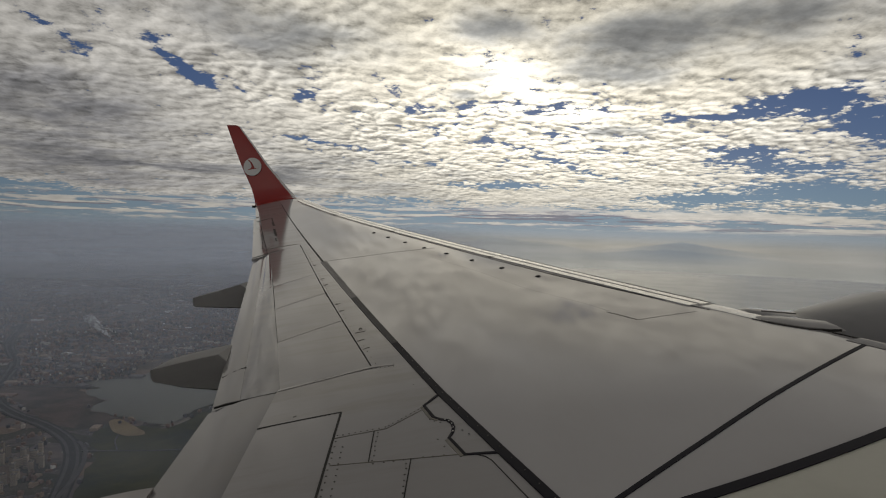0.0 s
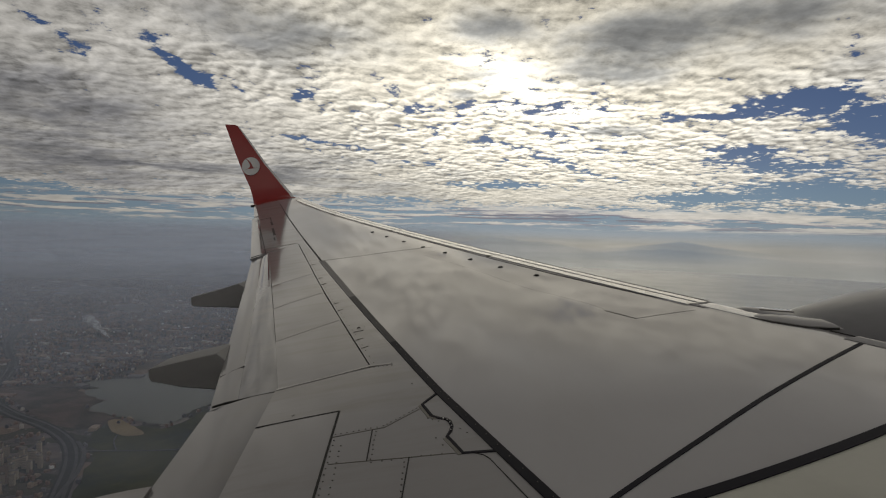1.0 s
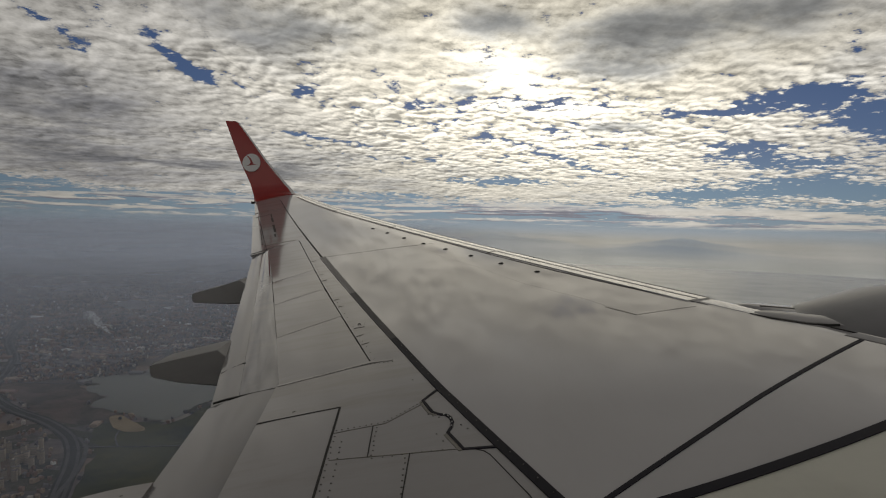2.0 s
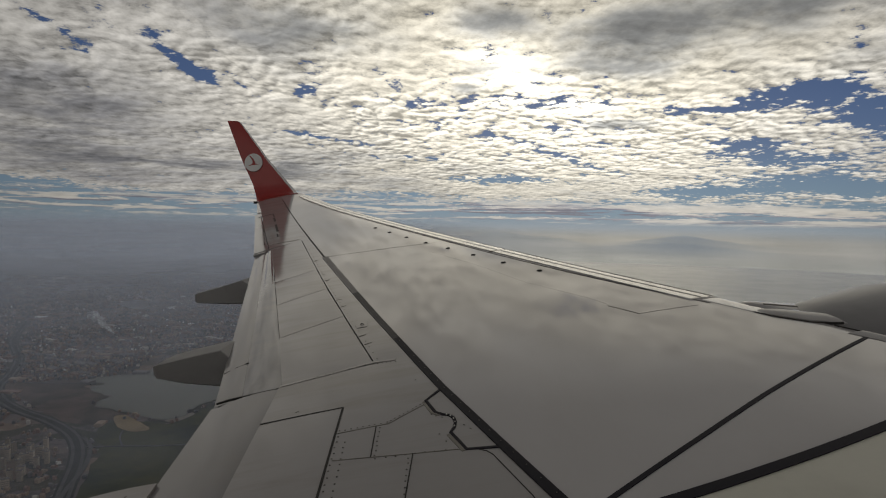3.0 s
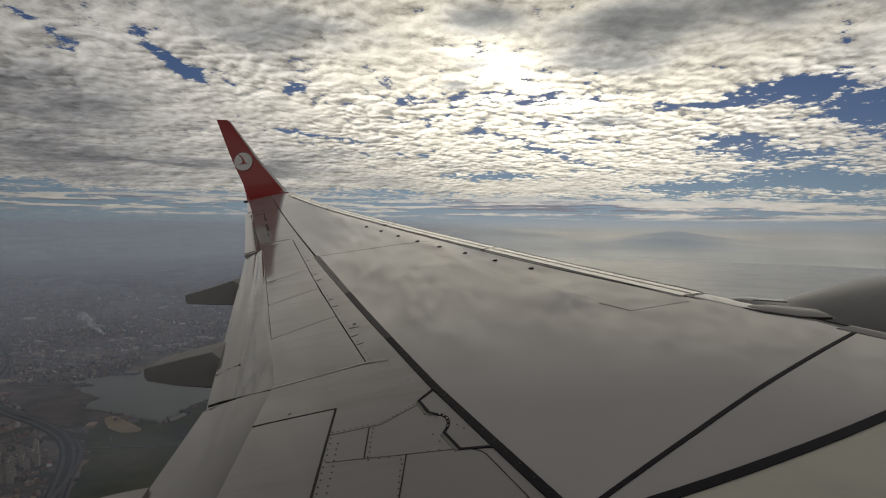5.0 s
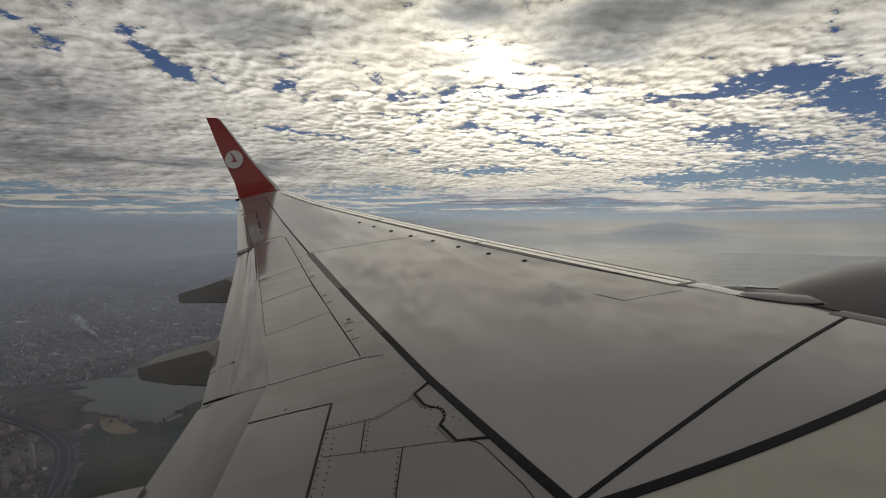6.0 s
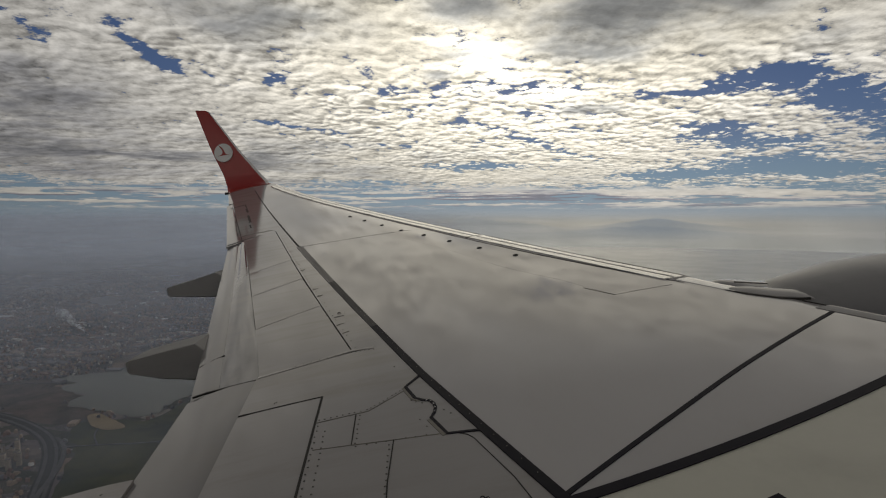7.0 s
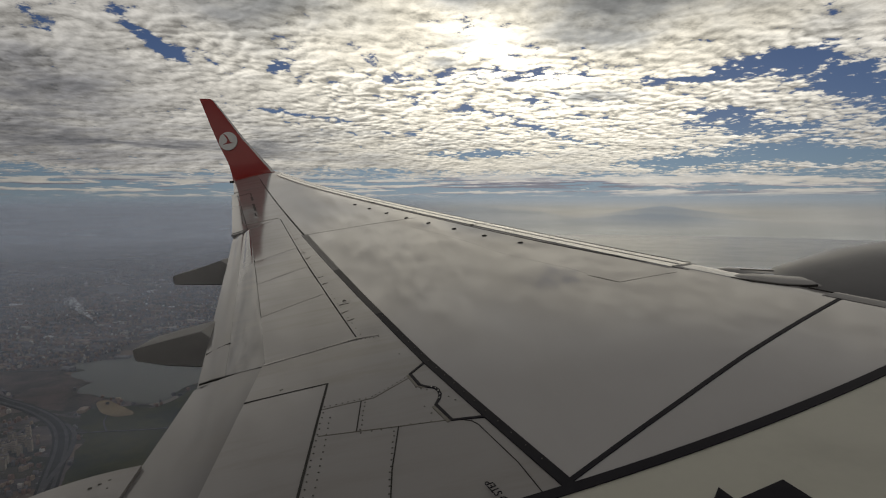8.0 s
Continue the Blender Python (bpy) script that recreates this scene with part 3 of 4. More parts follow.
part("sealant_stain", strip("sealant_stain", [(0.092, 3.32), (0.140, 3.165), (0.18, 3.13)], 0.014, GRIME, 0.0025), wing)
part("sealant_stain", strip("sealant_stain", [(0.214, 2.91), (0.278, 2.735)], 0.018, GRIME, 0.0025), wing)


def joint(points, width=0.009, mat=None, drop=0.0):
    part("panel_joint", strip("panel_joint", points, width, mat or GAP, 0.0025, lambda x, y: top(x, y) - drop), wing)


joint([(-0.871, 3.442), (-0.382, 3.44)], 0.010)
joint([(-0.382, 3.44), (-0.391, 3.02), (-0.40, 2.5), (-0.41, 1.2)], 0.013)
joint([(-0.167, 3.134), (-0.176, 2.832)], 0.006)
joint([(-0.385, 3.136), (-0.10, 3.137), (0.111, 3.293)], 0.004, GRIME)
joint([(-0.176, 2.832), (0.03, 2.793), (0.285, 2.752)], 0.004, GRIME)
joint([(-0.37, 2.87), (-0.176, 2.832)], 0.003, GRIME)
joint([(0.033, 2.793), (0.0, 2.46), (-0.03, 1.6)], 0.006)
joint([(0.35, 2.725), (0.385, 2.70), (0.41, 2.66), (0.455, 2.526), (0.526, 2.315), (0.58, 2.08)], 0.0028)
joint([(-0.864, 3.948), (-0.55, 3.99), (-0.243, 4.052), (-0.09, 4.03)], 0.024, SEAM)
part("panel_joint", strip("panel_joint", [(-1.425, 4.535), (-1.34, 4.57), (-1.258, 4.605)], 0.012, GAP, 0.003,
                          lambda x, y: top(x, y) - 0.030 - 0.02 * (min(max((-1.254 - x) / 0.179, 0.0), 1.0)) ** 2), wing)
joint([(-1.285, 3.928), (-1.21, 3.945), (-0.87, 3.948)], [0.008, 0.013, 0.016], None, 0.012)
joint([(-1.159, 7.86), (-0.607, 7.85), (0.118, 7.95), (0.35, 8.0)], 0.012, SEAM)
part("panel_joint", strip("panel_joint", [(0.222, 7.48), (0.762, 6.4), (1.125, 5.498), (1.507, 4.842), (1.755, 4.288)], 0.0016, SEAM, 0.0005), wing)
joint([(1.60, 4.55), (1.755, 4.288)], 0.005, GRIME)
joint([(1.755, 4.288), (2.27, 4.395)], 0.003, SEAM)
joint([(-3.006, 12.85), (-2.88, 12.39)], 0.022)
joint([(-2.86, 12.3), (-2.72, 11.8)], 0.040)
joint([(-2.62, 11.4), (-2.40, 10.6)], 0.040)
joint([(-2.30, 9.45), (-1.80, 9.47)], 0.03, GRIME)
joint([(-3.30, 12.75), (-3.01, 12.87)], 0.03)
for i in range(4):
    y = 9.6 + 0.42 * i
    joint([(-2.34 - 0.265 * (y - 9.437), y), (-2.34 - 0.265 * (y + 0.22 - 9.437), y + 0.22)], 0.012)
joint([(-2.275, 10.07), (-2.35, 10.35)], 0.024, GAP)

rows_of_rivets = (dotted((-0.37, 3.16), (-0.11, 3.155), 9) + dotted((-0.09, 3.165), (0.10, 3.31), 9) + dotted((-0.37, 3.10), (-0.38, 2.3), 16)
                  + dotted((-0.325, 3.03), (-0.335, 2.3), 15) + dotted((-0.145, 3.11), (-0.155, 2.84), 7) + dotted((-0.15, 2.81), (0.19, 2.775), 8)
                  + dotted((0.012, 2.76), (-0.015, 2.3), 11) + dotted((0.135, 3.15), (0.19, 3.10), 3)
                  + dotted((-0.24, 4.02), (-0.09, 4.0), 6) + dotted((-0.62, 3.99), (-0.3, 4.03), 7) + [(0.05, 3.64), (0.30, 2.98), (0.33, 2.93), (-0.67, 3.5), (-0.66, 3.505), (0.17, 2.93), (0.2, 2.85)])
part("rivets", studs("rivets", rows_of_rivets, 0.0053, STEEL), wing, "rows of dark rivet heads", "stuff")
part("sealant_rivets", studs("sealant_rivets", [(0.218, 3.116), (0.238, 3.095), (0.251, 3.06), (0.256, 3.02), (0.25, 2.98)], 0.005, WHITE, rise=0.008), wing, "pale rivet heads on the sealant", "stuff")
part("band_rivets", studs("band_rivets", [(spar(2.3 + 0.115 * i) + 0.012, 2.3 + 0.115 * i) for i in range(44)], 0.004, STEEL, rise=0.007), wing, "rivet heads along the sealant band", "stuff")
part("hinge_rivets", studs("hinge_rivets", [(along(HINGE, y) + dx, y) for y in [4.1 + 0.13 * i for i in range(36)] for dx in (0.035,)], 0.0038, STEEL), wing, "rivet heads along the spoiler hinges", "stuff")

for x, y in ((-0.59, 9.694), (-0.333, 9.15), (-0.06, 8.592), (0.213, 8.037), (0.489, 7.529), (0.767, 6.995), (1.049, 6.451), (1.347, 5.937)):
    rings = []
    for r, h in ((0.031, -0.004), (0.028, 0.006), (0.019, 0.010), (0.006, 0.012)):
        rings.append([(x + r * math.cos(a), y + 1.1 * r * math.sin(a), top(x, y) + h + 0.15 * r * math.cos(a)) for a in [k * math.pi / 6 for k in range(12)]])
    part("deck_button", grid_mesh("deck_button", rings, GAP, True), wing, "small dark domed fitting")

# lifting eye on the hinge panel
eye_rows = []
for i in range(17):
    a = math.pi * 2 * i / 16
    cx, cz = -0.393 + 0.011 * math.cos(a), top(-0.393, 4.88) + 0.008 + 0.007 * math.sin(a)
    eye_rows.append([(cx + 0.004 * math.cos(a) * math.cos(b), 4.88 + 0.004 * math.sin(b), cz + 0.004 * math.sin(a) * math.cos(b)) for b in [k * math.pi / 3 for k in range(6)]])
part("lifting_eye", grid_mesh("lifting_eye", eye_rows, STEEL, True), wing, "small metal lifting eye")
part("eye_plate", panel("eye_plate", (-0.35, 4.82), (-0.35, 4.95), (-0.43, 4.95), (-0.43, 4.82), PANEL, 1, 1, 0.006, 0.008), wing)
for i, (y, s) in enumerate(((4.42, 1), (4.62, 1), (5.5, 1), (5.75, 1), (6.6, 1), (6.9, 1), (7.7, 1))):
    joint([(along(HINGE, y) + 0.01, y), (along(HINGE, y) + 0.065, y + 0.02)], 0.005, GRIME)


# fairing between wing and body, with its black edge line, a marking and the step warning
def edge_y(x): return 2.05 + 0.03 * x + 0.073 * x * x


def fair_z(x, y):
    return top(min(x, lead(max(y, 0)) - 0.15), max(y, 0)) + 0.008 + 0.10 * max(0.0, edge_y(x) - y - 0.5) ** 2


rows = []
for i in range(31):
    x = -1.4 + 4.45 * i / 30
    ys = [-0.06 + (edge_y(x) + 0.03) * j / 12 for j in range(13)]
    rows.append([(x, y, fair_z(x, y)) for y in ys] + [(x, y, fair_z(x, y) - 0.03) for y in ys[::-1]])
part("wing_body_fairing", grid_mesh("wing_body_fairing", rows, CREAM, True), wing, "cream wing root fairing")
part("fairing_sealant", strip("fairing_sealant", [(x, edge_y(x) - 0.025) for x in [-0.2 + 0.16 * i for i in range(20)]], 0.052, BLACK, 0.013), wing, "thick black sealant line round the wing root")


def marking(name, outline, mat, lift):
    n = len(outline)
    verts = [(x, y, fair_z(x, y) + lift) for x, y in outline] + [(x, y, fair_z(x, y) - 0.002) for x, y in outline]
    return mesh_of(name, verts, [tuple(range(n)), tuple(range(2 * n - 1, n - 1, -1))] + [(i, n + i, n + (i + 1) % n, (i + 1) % n) for i in range(n)], mat)


ax, ay = Vector((-0.97, -0.24)), Vector((-0.24, 0.97))
arrow = [Vector((1.415, 1.81)) + ax * a + ay * b for a, b in ((0, 0.088), (0.22, 0.088), (0.22, -0.088), (0, -0.088), (0.215, 0.165), (0.46, 0.0), (0.215, -0.165))]
part("arrow_shaft", marking("arrow_shaft", [tuple(p) for p in arrow[:4]], BLACK, 0.008), wing, "black painted arrow")
part("arrow_head", marking("arrow_head", [tuple(p) for p in arrow[4:]], BLACK, 0.010), wing, "black painted arrow")

step_curve = bpy.data.curves.new("step_warning", "FONT")
step_curve.body, step_curve.size, step_curve.extrude = "NO STEP", 0.048, 0.001
step_curve.materials.append(BLACK)
lettering = new("lettering", step_curve)
along_y = Vector((-0.32, 0.94, 0.09)).normalized()
up_dir = Vector((-0.96, -0.18, -0.135))
up_dir = (up_dir - along_y * up_dir.dot(along_y)).normalized()
turn_to = Matrix((along_y, up_dir, along_y.cross(up_dir))).transposed().to_4x4()
letters = bpy.data.meshes.new_from_object(lettering)
bpy.data.objects.remove(lettering)
letters.transform(Matrix.Translation((0.455, 2.045, 0)) @ turn_to)
for vert in letters.vertices:
    vert.co.z += top(0.455, 2.045) + 0.012
part("step_warning", letters, wing, "small black step warning")

# ---- engine under the wing ----
engine = thing("aircraft_engine", "grey jet engine nacelle under the wing's front edge", "jet engine", (4.0, 4.1, -2.6))
prof = [(1.2, 0.40), (2.2, 0.55), (2.6, 0.66), (2.8, 0.77), (2.97, 0.884), (3.25, 0.965), (3.5, 1.035), (3.9, 1.09), (4.5, 1.11), (5.1, 1.06), (5.5, 0.95), (5.58, 0.88), (5.5, 0.82), (5.2, 0.78), (4.6, 0.76)]
COWL = material("nacelle_paint", (0.20, 0.197, 0.20), 0.30, spots=0.4, spot_scale=1.5, fine=0.1)
part("nacelle", grid_mesh("nacelle", [[(x, 4.1 + r * math.sin(a), -1.44 + r * math.cos(a)) for a in [k * math.pi / 24 for k in range(48)]] for x, r in prof], COWL, True), engine, "grey nacelle cowl")
cowl = []
for x0, r in ((3.44, 1.019), (3.57, 1.045)):
    cowl += [(x0, 4.1 + (r + 0.002) * math.sin(a), -1.44 + (r + 0.002) * math.cos(a)) for a in [-1.38 + k * 0.06 for k in range(12)]]
verts, faces = [], []
for p in cowl:
    b = len(verts)
    verts += [(p[0] + 0.007 * dx, p[1] + 0.007 * dy, p[2] + 0.003 * dz) for dx, dy, dz in ((1, 0, 0), (0, 1, 0), (-1, 0, 0), (0, -1, 0), (0, 0.3, 1))]
    faces += [(b, b + 1, b + 4), (b + 1, b + 2, b + 4), (b + 2, b + 3, b + 4), (b + 3, b, b + 4)]
part("cowl_rivets", mesh_of("cowl_rivets", verts, faces, STEEL), engine, "rows of rivets round the cowl", "stuff")
foot = [(2.56, 4.14), (2.64, 4.00), (2.79, 3.83), (2.93, 3.755), (3.09, 3.70)]
crest = [(0.0, -0.02), (0.006, 0.010), (0.03, 0.020), (0.09, 0.036), (0.15, 0.046), (0.20, 0.048), (0.24, 0.034), (0.28, -0.06)]
rows, line = [], smooth_line(foot, 5)
for i, (x, y) in enumerate(line):
    size = max(0.02, math.sin(math.pi * (0.03 + 0.94 * i / (len(line) - 1)))) ** 0.7
    base = top(min(x, lead(y) + 0.05), y)
    rows.append([(x + 0.62 * d * size, y + 0.78 * d * size, base + h * size) for d, h in crest])
part("pylon_fairing", grid_mesh("pylon_fairing", rows, PANEL, True), engine, "teardrop fairing over the engine pylon")
arc = [[(3.48 + d, 4.1 + (1.030 + d * 0.28 + up) * math.sin(a), -1.44 + (1.030 + d * 0.28 + up) * math.cos(a)) for d, up in ((0.0, 0.0), (0.0, 0.003), (0.005, 0.003), (0.005, 0.0))] for a in [-1.45 + k * 0.035 for k in range(31)]]
part("cowl_seam", grid_mesh("cowl_seam", arc, SEAM, True), engine)
ridge = smooth_line([(2.46, 4.36, -0.64), (2.58, 4.34, -0.575), (2.69, 4.32, -0.560), (2.96, 4.30, -0.573), (3.20, 4.28, -0.566), (3.38, 4.26, -0.535), (3.60, 4.25, -0.50)], 4)
rows = []
for i, (x, y, z) in enumerate(ridge):
    grow = min(1.0, 0.15 + i / 12)
    rows.append([(x, y + d * (0.2 + 0.8 * grow), z - h * (0.4 + 0.6 * grow)) for d, h in ((-0.46, 0.26), (-0.36, 0.13), (-0.25, 0.055), (-0.14, 0.018), (-0.05, 0.002), (0.05, 0.002), (0.16, 0.03), (0.28, 0.10), (0.36, 0.26))])
part("pylon_cover", grid_mesh("pylon_cover", rows, FLAP, True), engine, "pale grey cover from the wing to the nacelle")
for d, h in ((-0.09, 0.008),):
    line_rows = [[(x, y + d * 1.0 + q, z - h + up) for q, up in ((-0.006, -0.004), (-0.006, 0.004), (0.006, 0.004), (0.006, -0.004))] for x, y, z in ridge[8:-3]]
    part("cover_seam", grid_mesh("cover_seam", line_rows, GRIME, True, smooth=False), engine)
part("pylon", mesh_of("pylon", [(x, y, z) for x in (1.2, 3.2) for y in (3.95, 4.25) for z in (-1.2, -1.05 if x < 2 else -0.80)],
                      [(0, 1, 3, 2), (4, 6, 7, 5), (0, 4, 5, 1), (2, 3, 7, 6), (0, 2, 6, 4), (1, 5, 7, 3)], UNDER), engine)
part("fairing_gap", strip("fairing_gap", [(2.555, 4.13), (2.63, 3.99), (2.78, 3.82), (2.88, 3.765), (2.95, 3.74)], [0.006, 0.026, 0.024, 0.008, 0.003], GAP, 0.006), engine)


# ---- the body of the aircraft, with the window that is looked through ----
def body():
    xs = [-5, -2.5, -1, -0.15, -0.11, 0.11, 0.15, 1, 2.5, 5, 7]
    turns = [4.6, 6.0, 15.6, 17.0] + [17 + (364.6 - 17) * i / 40 for i in range(1, 41)]
    verts, faces, n = [], [], len(turns) - 1
    for r in (1.88, 1.80):
        verts += [(x, -1.745 + r * math.cos(radians(a)), -0.35 + r * math.sin(radians(a))) for x in xs for a in turns[:-1]]
    half = len(xs) * n
    hole = {(i, j) for i in (3, 4, 5) for j in (0, 1, 2)} - {(3, 0), (3, 2), (5, 0), (5, 2)}
    for i in range(len(xs) - 1):
        for j in range(n):
            a, b, c, d = i * n + j, i * n + (j + 1) % n, (i + 1) * n + (j + 1) % n, (i + 1) * n + j
            if (i, j) in hole:
                continue
            faces += [(a, b, c, d), (half + d, half + c, half + b, half + a)]
            for di, dj, e in ((-1, 0, (a, b)), (1, 0, (c, d)), (0, -1, (d, a)), (0, 1, (b, c))):
                if (i + di, j + dj) in hole:
                    faces.append((e[1], e[0], half + e[0], half + e[1]))
    faces += [tuple(range(n)), tuple(range(half - n, half))[::-1]]
    return mesh_of("fuselage_wall", verts, faces, SKIN, None, True)


tagged(new("fuselage_wall", body()), "white fuselage wall with one open cabin window", "wall", kind="structure")

# ---- the land far below ----
LAND = -300.0


def land_mat(name, colour, dark, scale, rough=0.95, fleck=None, fleck_amount=0.0, plots=0.0):
    m = bpy.data.materials.new(name)
    m.use_nodes = True
    t = m.node_tree
    p = t.nodes["Principled BSDF"]
    place = t.nodes.new("ShaderNodeTexCoord").outputs["Object"]
    a = noise_at(t, place, scale, 6, 0.62, 0.6).step(0.35, 0.68)
    b = noise_at(t, place, scale * 9, 4, 0.6).step(0.4, 0.7)
    c = tint(t, a * 0.75 + b * 0.25, colour, dark)
    if plots:
        cell = t.nodes.new("ShaderNodeTexVoronoi")
        cell.voronoi_dimensions = "2D"
        cell.inputs["Scale"].default_value = plots
        shift = noise_at(t, place, plots * 0.3, 3)
        px, py, _ = split(t, place)
        t.links.new(vec(t, px * 0.7 + py * 0.25 + shift * 30.0, py - px * 0.15, 0.0), cell.inputs["Vector"])
        r, g, _ = split(t, cell.outputs["Color"])
        c = tint(t, r.step(0.45, 0.75) * 0.7, c, (0.035, 0.042, 0.030))
        c = tint(t, g.step(0.70, 0.85) * 0.7, c, (0.23, 0.17, 0.13))
        c = tint(t, (r * g).step(0.62, 0.72) * 0.6, c, (0.32, 0.31, 0.30))
    if fleck:
        f = noise_at(t, place, scale * 11, 2, 0.5).step(0.63, 0.72) * noise_at(t, place, scale * 2.1, 3).step(0.45, 0.6) * fleck_amount
        c = tint(t, f, c, fleck)
    t.links.new(c, p.inputs["Base Color"])
    p.inputs["Roughness"].default_value = rough
    p.inputs["Specular IOR Level"].default_value = 0.2
    return m


SOIL = land_mat("mixed_town_ground", (0.205, 0.175, 0.175), (0.045, 0.053, 0.060), 0.010, fleck=(0.50, 0.48, 0.46), fleck_amount=0.9, plots=0.030)
MEADOW = land_mat("dark_green_field", (0.032, 0.042, 0.032), (0.090, 0.088, 0.045), 0.007, fleck=(0.03, 0.04, 0.035), fleck_amount=0.5)
MARSH = land_mat("brown_marsh", (0.135, 0.105, 0.098), (0.045, 0.046, 0.045), 0.018, fleck=(0.20, 0.175, 0.14), fleck_amount=0.7)
STUBBLE = land_mat("tan_field_soil", (0.30, 0.235, 0.145), (0.21, 0.165, 0.105), 0.03)
ASPHALT = land_mat("grey_asphalt", (0.055, 0.057, 0.062), (0.040, 0.042, 0.045), 0.05)
LANE = land_mat("pale_concrete_lane", (0.12, 0.12, 0.125), (0.08, 0.08, 0.085), 0.05)


def water_mat(name, colour, rough):
    m = bpy.data.materials.new(name)
    m.use_nodes = True
    t = m.node_tree
    p = t.nodes["Principled BSDF"]
    place = t.nodes.new("ShaderNodeTexCoord").outputs["Object"]
    t.links.new(tint(t, noise_at(t, place, 0.006, 4).step(0.35, 0.7), colour, tuple(v * 0.8 for v in colour)), p.inputs["Base Color"])
    p.inputs["Roughness"].default_value = rough
    p.inputs["IOR"].default_value = 1.33
    return m


LAKE = water_mat("grey_green_lake_water", (0.075, 0.086, 0.076), 0.42)
# sea base colour raised to paint in bright haze and reflected sky
SEA = water_mat("sea_water_glow_tone", (0.31, 0.315, 0.27), 0.25)


def disc_sheet(name, radius, z, mat):
    rows = [[(r * math.sin(a), r * math.cos(a), z) for a in [k * math.pi / 48 for k in range(96)]] for r in [1, 300, 700, 1200, 2000, 3200, radius]]
    n = 96
    verts = [p for r in rows for p in r]
    faces = [(i * n + j, i * n + (j + 1) % n, (i + 1) * n + (j + 1) % n, (i + 1) * n + j)[::-1] for i in range(len(rows) - 1) for j in range(n)] + [tuple(range(n))[::-1]]
    return mesh_of(name, verts, faces, mat)


tagged(new("ground", disc_sheet("ground", 4950, LAND, SOIL)), "hazy brown-grey built-up land far below", "ground", kind="structure")


def patch(name, outline, lift, mat, label, category, ragged=0.0):
    pts = smooth_line(outline, 6, True)
    pts = [(x + ragged * noise.noise((x * 0.05, y * 0.05, 1)), y + ragged * noise.noise((x * 0.05, y * 0.05, 7))) for x, y in pts]
    n = len(pts)
    bm = bmesh.new()
    face = bm.faces.new([bm.verts.new((x, y, LAND + lift)) for x, y in pts])
    bm.normal_update()
    if face.normal.z < 0:
        face.normal_flip()
    bmesh.ops.triangulate(bm, faces=[face])
    me = bpy.data.meshes.new(name)
    bm.to_mesh(me)
    bm.free()
    me.materials.append(mat)
    tagged(new(name, me), label, category, kind="structure")
    return pts


LAKE_LINE = [(-602, 1086), (-561, 1115), (-510, 1138), (-500, 1235), (-458, 1268), (-390, 1290), (-300, 1262), (-230, 1180), (-240, 1080), (-288, 1030),
             (-310, 1008), (-322, 971), (-338, 930), (-340, 885), (-365, 872), (-388, 880), (-425, 900), (-472, 920), (-505, 952), (-494, 985), (-535, 1010), (-560, 1040), (-545, 1060)]
FIELD_LINE = [(-398, 760), (-424, 800), (-440, 850), (-400, 866), (-345, 858), (-318, 930), (-290, 1000), (-200, 1050), (0, 1000), (300, 800), (300, 200), (-250, 200), (-300, 460), (-350, 620), (-378, 700)]
MARSH_LINE = [(-720, 1060), (-610, 1092), (-560, 1035), (-500, 980), (-510, 945), (-430, 890), (-470, 850), (-560, 905), (-650, 985)]
patch("lake", LAKE_LINE, 1.2, LAKE, "calm grey-green lake among fields and town", "lake", 8)
patch("green_field", FIELD_LINE, 0.5, MEADOW, "dark green farmland beside the lake", "field", 6)
patch("marsh", MARSH_LINE, 0.8, MARSH, "brown marshland at the lake's edge", "marsh", 10)
patch("tan_field", [(-440, 881), (-428, 888), (-395, 862), (-366, 828), (-388, 820), (-417, 843)], 1.6, STUBBLE, "bare tan field near the lake", "field", 3)
patch("sea", [(5150 * math.sin(radians(a)), 5150 * math.cos(radians(a))) for a in range(2, 96, 6)] + [(3000, -200), (1500, 300), (900, 800), (520, 1500), (330, 2400), (240, 3500)], 1.4, SEA, "pale sea with the sunlit haze put into its colour", "sea", 40)


def road(name, points, width, lift, mat, label):
    pts = smooth_line(points, 8)
    rows = []
    for i, (x, y) in enumerate(pts):
        a, b = pts[max(i - 1, 0)], pts[min(i + 1, len(pts) - 1)]
        ln = math.dist(a, b) or 1
        nx, ny = -(b[1] - a[1]) / ln * width / 2, (b[0] - a[0]) / ln * width / 2
        rows.append([(x + nx, y + ny, LAND), (x + nx, y + ny, LAND + lift), (x - nx, y - ny, LAND + lift), (x - nx, y - ny, LAND)])
    tagged(new(name, grid_mesh(name, rows, mat, True, smooth=False)), label, "road", kind="structure")


WAY = [(-1090, 1700), (-949, 1434), (-818, 1251), (-748, 1119), (-719, 1045), (-667, 974), (-599, 915), (-525, 866), (-466, 815), (-430, 768), (-402, 715), (-378, 655), (-345, 570), (-290, 420)]


def offset(points, d):
    out = []
    for i, (x, y) in enumerate(points):
        a, b = points[max(i - 1, 0)], points[min(i + 1, len(points) - 1)]
        ln = math.dist(a, b)
        out.append((x - (b[1] - a[1]) / ln * d, y + (b[0] - a[0]) / ln * d))
    return out


road("motorway", WAY, 20, 0.9, ASPHALT, "wide grey motorway curving past the town")
road("carriageway", offset(WAY, 5.5), 3.6, 1.3, LANE, "pale motorway lanes")
road("carriageway", offset(WAY, -5.5), 3.6, 1.3, LANE, "pale motorway lanes")
road("slip_road", [(-440, 800), (-410, 762), (-385, 700), (-372, 640), (-350, 560)], 5, 1.5, LANE, "narrow slip road beside the motorway")
road("farm_road", [(-425, 765), (-373, 768), (-300, 772), (-180, 800)], 2.2, 1.4, LANE, "straight pale farm road")
